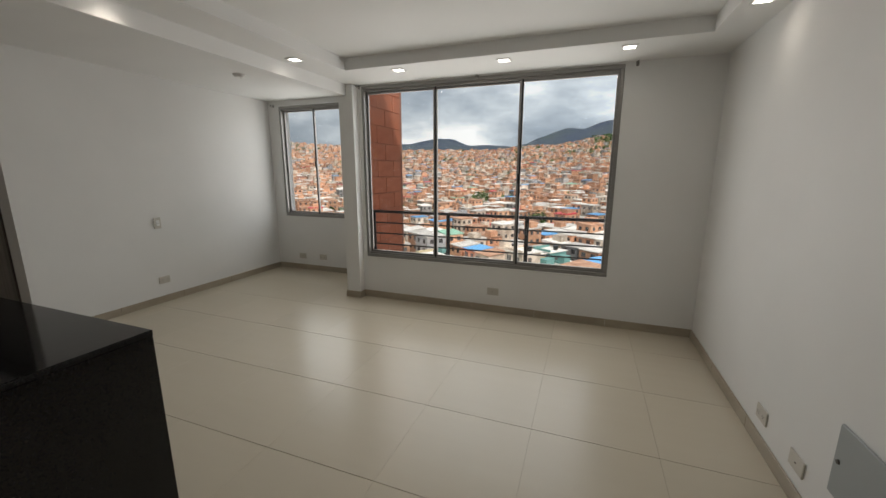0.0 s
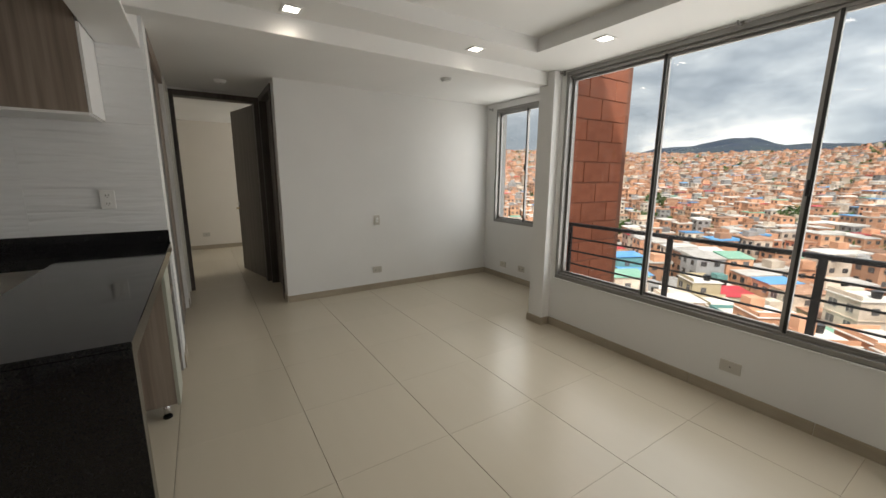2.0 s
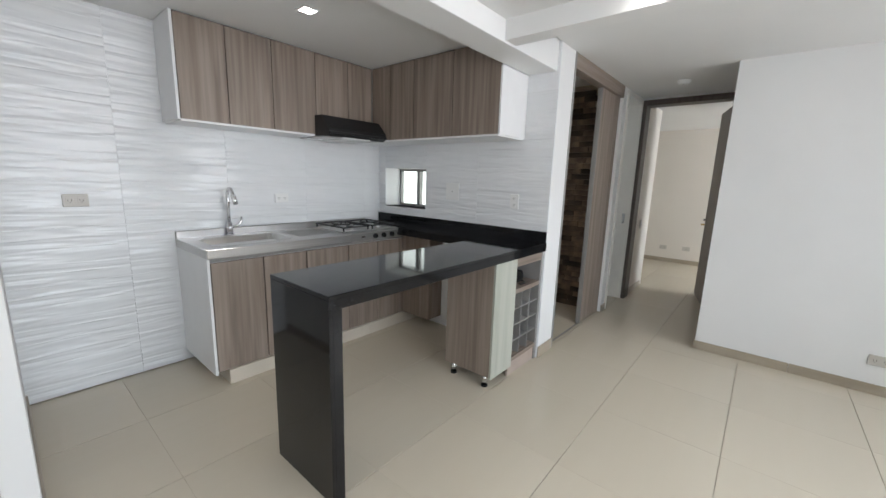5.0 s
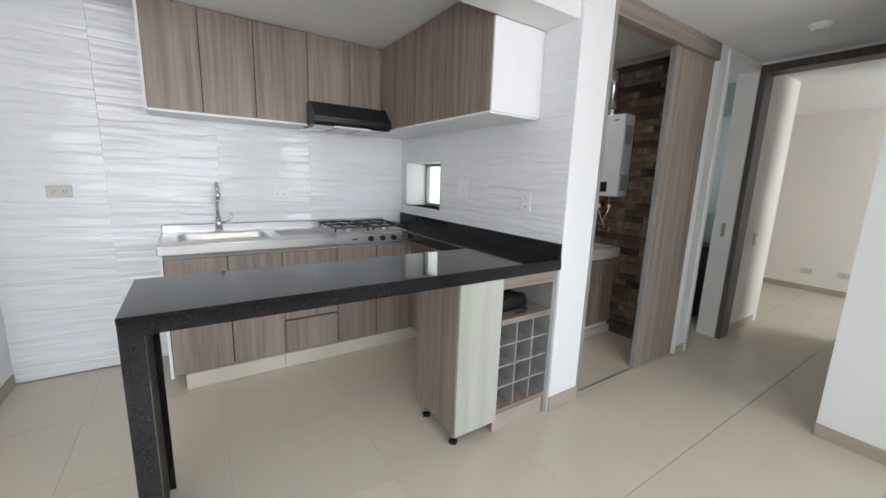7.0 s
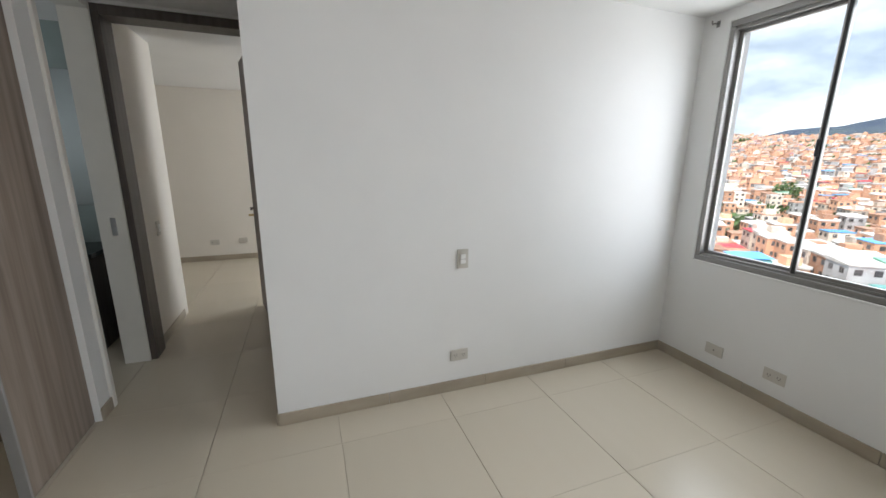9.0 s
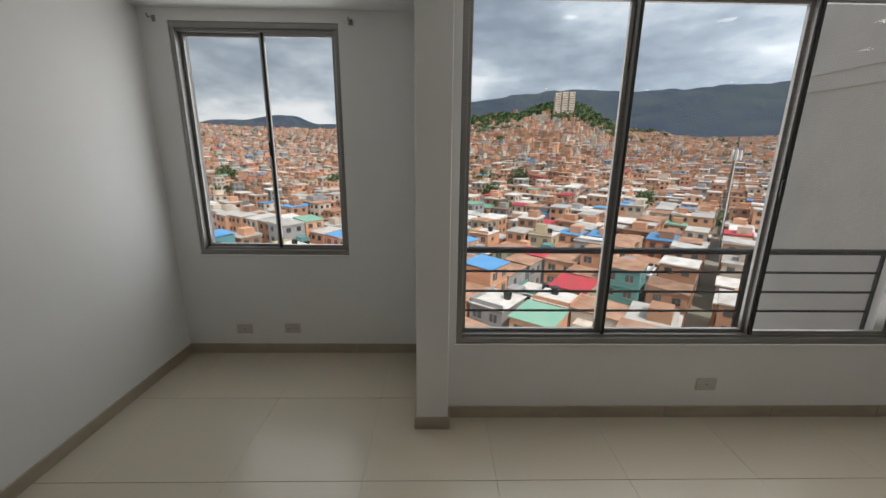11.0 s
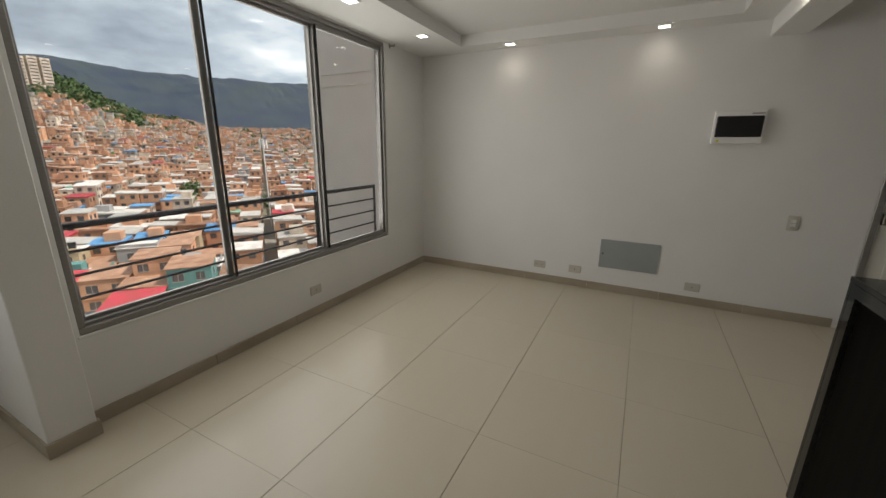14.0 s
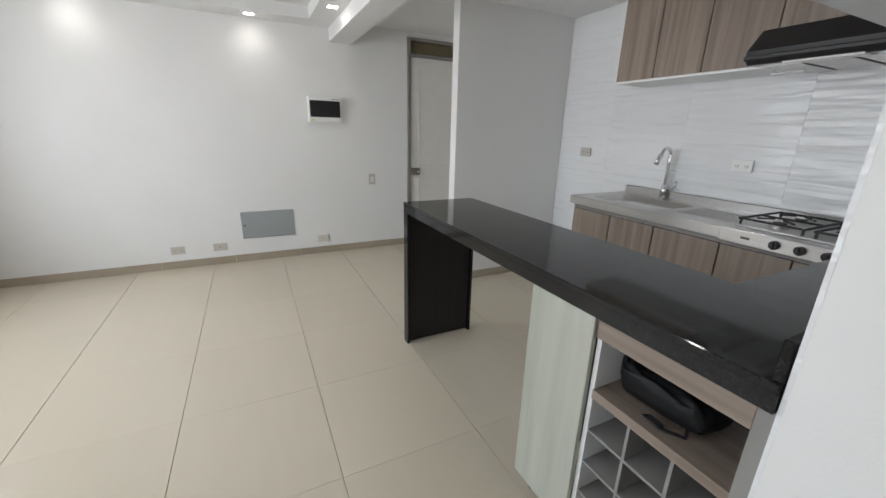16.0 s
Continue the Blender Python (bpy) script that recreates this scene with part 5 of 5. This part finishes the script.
M_LEAF = material("foliage", (0.075, 0.13, 0.035), 0.7, base2=(0.045, 0.085, 0.02), scale=0.8, island=0.3)
for a, r, s in ((-25, 62, 3), (-11, 150, 6), (-9, 190, 7), (-13, 240, 8), (5, 170, 6), (22, 140, 5), (34, 160, 6), (14, 260, 8), (-30, 210, 6), (28, 300, 9)):
    clump(-r * math.sin(radians(a)), r * math.cos(radians(a)), s)

def slope_woods():
    v, f = [], []
    for _ in range(4200):
        a, r = (rng.gauss(-15, 7), rng.uniform(620, 1150)) if rng.random() < 0.75 else (rng.uniform(-50, 55), rng.uniform(180, 1000))
        x, y = -r * math.sin(radians(a)), r * math.cos(radians(a))
        if noise.noise((x * 0.008, y * 0.008, 5)) < -0.05:
            continue
        g, size = ground_height(x, y), rng.uniform(2.5, 5) * (1 + r / 900)
        for _k in range(16):
            c = Vector((x + rng.gauss(0, 0.5) * size, y + rng.gauss(0, 0.5) * size, g + size * rng.uniform(0.1, 1.3)))
            n = Vector((rng.gauss(0, 1), rng.gauss(0, 1), rng.gauss(0, 1) + 0.4)).normalized()
            b = n.orthogonal().normalized() * size * 0.34
            e = n.cross(b)
            i = len(v)
            v += [tuple(c - b), tuple(c - e * 0.7), tuple(c + b), tuple(c + e * 0.7)]
            f.append((i, i + 1, i + 2, i + 3))
    me = bpy.data.meshes.new("slope_woods")
    me.from_pydata(v, [], f)
    me.materials.append(M_LEAF)
    tagged(new("slope_woods", me), "green scrub and trees on the far slopes", "trees", kind="stuff")


slope_woods()

# ---- pieces of walls and floors ----
lay_floor()


def wall_tiles(parent, mat, origin, u, across, z0, z1, cols, rows, skip=()):
    """Glazed tiles between given joint lines along one wall."""
    cache = {}
    for a, b in zip(cols, cols[1:]):
        for c, e in zip(rows, rows[1:]):
            pieces = [(a, b, c, e)]
            for sa, sb, sc, se in skip:
                out = []
                for p in pieces:
                    if p[1] <= sa or p[0] >= sb or p[3] <= sc or p[2] >= se:
                        out.append(p)
                        continue
                    if p[0] < sa:
                        out.append((p[0], sa, p[2], p[3]))
                    if p[1] > sb:
                        out.append((sb, p[1], p[2], p[3]))
                    m0, m1 = max(p[0], sa), min(p[1], sb)
                    if p[2] < sc:
                        out.append((m0, m1, p[2], sc))
                    if p[3] > se:
                        out.append((m0, m1, se, p[3]))
                pieces = out
            for p in pieces:
                w, h = round(p[1] - p[0] - 0.0008, 4), round(p[3] - p[2] - 0.0008, 4)
                if w < 0.01 or h < 0.01:
                    continue
                if (w, h) not in cache:
                    bm = boxes((0, w, 0, 0.008, 0, h)) if u == "x" else boxes((0, 0.008, 0, w, 0, h))
                    cache[(w, h)] = mesh_of("wall_tile", bm, mat)
                ob = new("wall_tile", cache[(w, h)])
                ob.parent = parent
                ob.location = (p[0] + 0.0004, across, p[2] + 0.0004) if u == "x" else (across, p[0] + 0.0004, p[2] + 0.0004)


ROWS_Z = [0.0, 0.37, 0.71, 1.05, 1.385, 1.725, 2.065, 2.40]
wall_tiles(kitchen_wall, M_WAVE, None, "x", YK - 0.008, 0, 0, [XK, 1.38, 2.03, 2.69, 3.335, XP], ROWS_Z)
wall_tiles(pier_wall, M_WAVE, None, "y", XK - 0.008, 0, 0, [-4.93, -4.29, -3.645, YH + 0.001], ROWS_Z, skip=((-4.83, -4.25, 1.11, 1.50),))

# stone strips on the laundry wall
stone_wall = structure("wall_laundry_stone", boxes((-0.37, -0.362, -4.06, -3.12, 0, 2.43)), M_GROUT, "rustic brown stone strip cladding in the laundry", "wall")
strip_size = ((0.30, 0.012), (0.22, 0.018), (0.16, 0.015), (0.26, 0.022))


def strips(wall, place, meshes, length):
    """Courses of uneven stone strips up to the ceiling along one wall."""
    z = 0.0
    while z < 2.36:
        at = 0.0
        while at < length - 0.02:
            k = rng.randrange(4)
            if at + strip_size[k][0] > length:
                k = 2
                if at + strip_size[k][0] > length + 0.02:
                    break
            ob = new("stone_strip", meshes[k])
            ob.parent, ob.location = wall, place(at, z)
            at += strip_size[k][0] + 0.002
        z += 0.058


strips(stone_wall, lambda at, z: (-0.362, -4.06 + at, z), [mesh_of("stone_strip", boxes((0, t, 0, w, 0, 0.056), bevel=0.003), M_STONE) for w, t in strip_size], 0.94)
stone_back = structure("wall_laundry_stone_back", boxes((-0.340, 0.914, -4.06, -4.052, 0, 2.43)), M_GROUT, "rustic brown stone strip cladding behind the basin", "wall")
strips(stone_back, lambda at, z: (-0.338 + at, -4.052, z), [mesh_of("stone_strip", boxes((0, w, 0, t, 0, 0.056), bevel=0.003), M_STONE) for w, t in strip_size], 1.25)

# facade bricks beside the wide window
brick_meshes = [mesh_of("brick", boxes((0, 0.012, 0, w, 0, 0.185), bevel=0.003), M_BRICK) for w in (0.385, 0.19)]
for row in range(-8, 18):
    y, k = 0.165, row % 2
    while y < 1.0:
        w = (0.385, 0.19)[k]
        if y + w > 1.03:
            k, w = 1, 0.19
            if y + w > 1.04:
                break
        ob = new("brick", brick_meshes[k])
        ob.parent, ob.location = facade_brick, (1.960, y, row * 0.195)
        y += w + 0.008
        k = 0
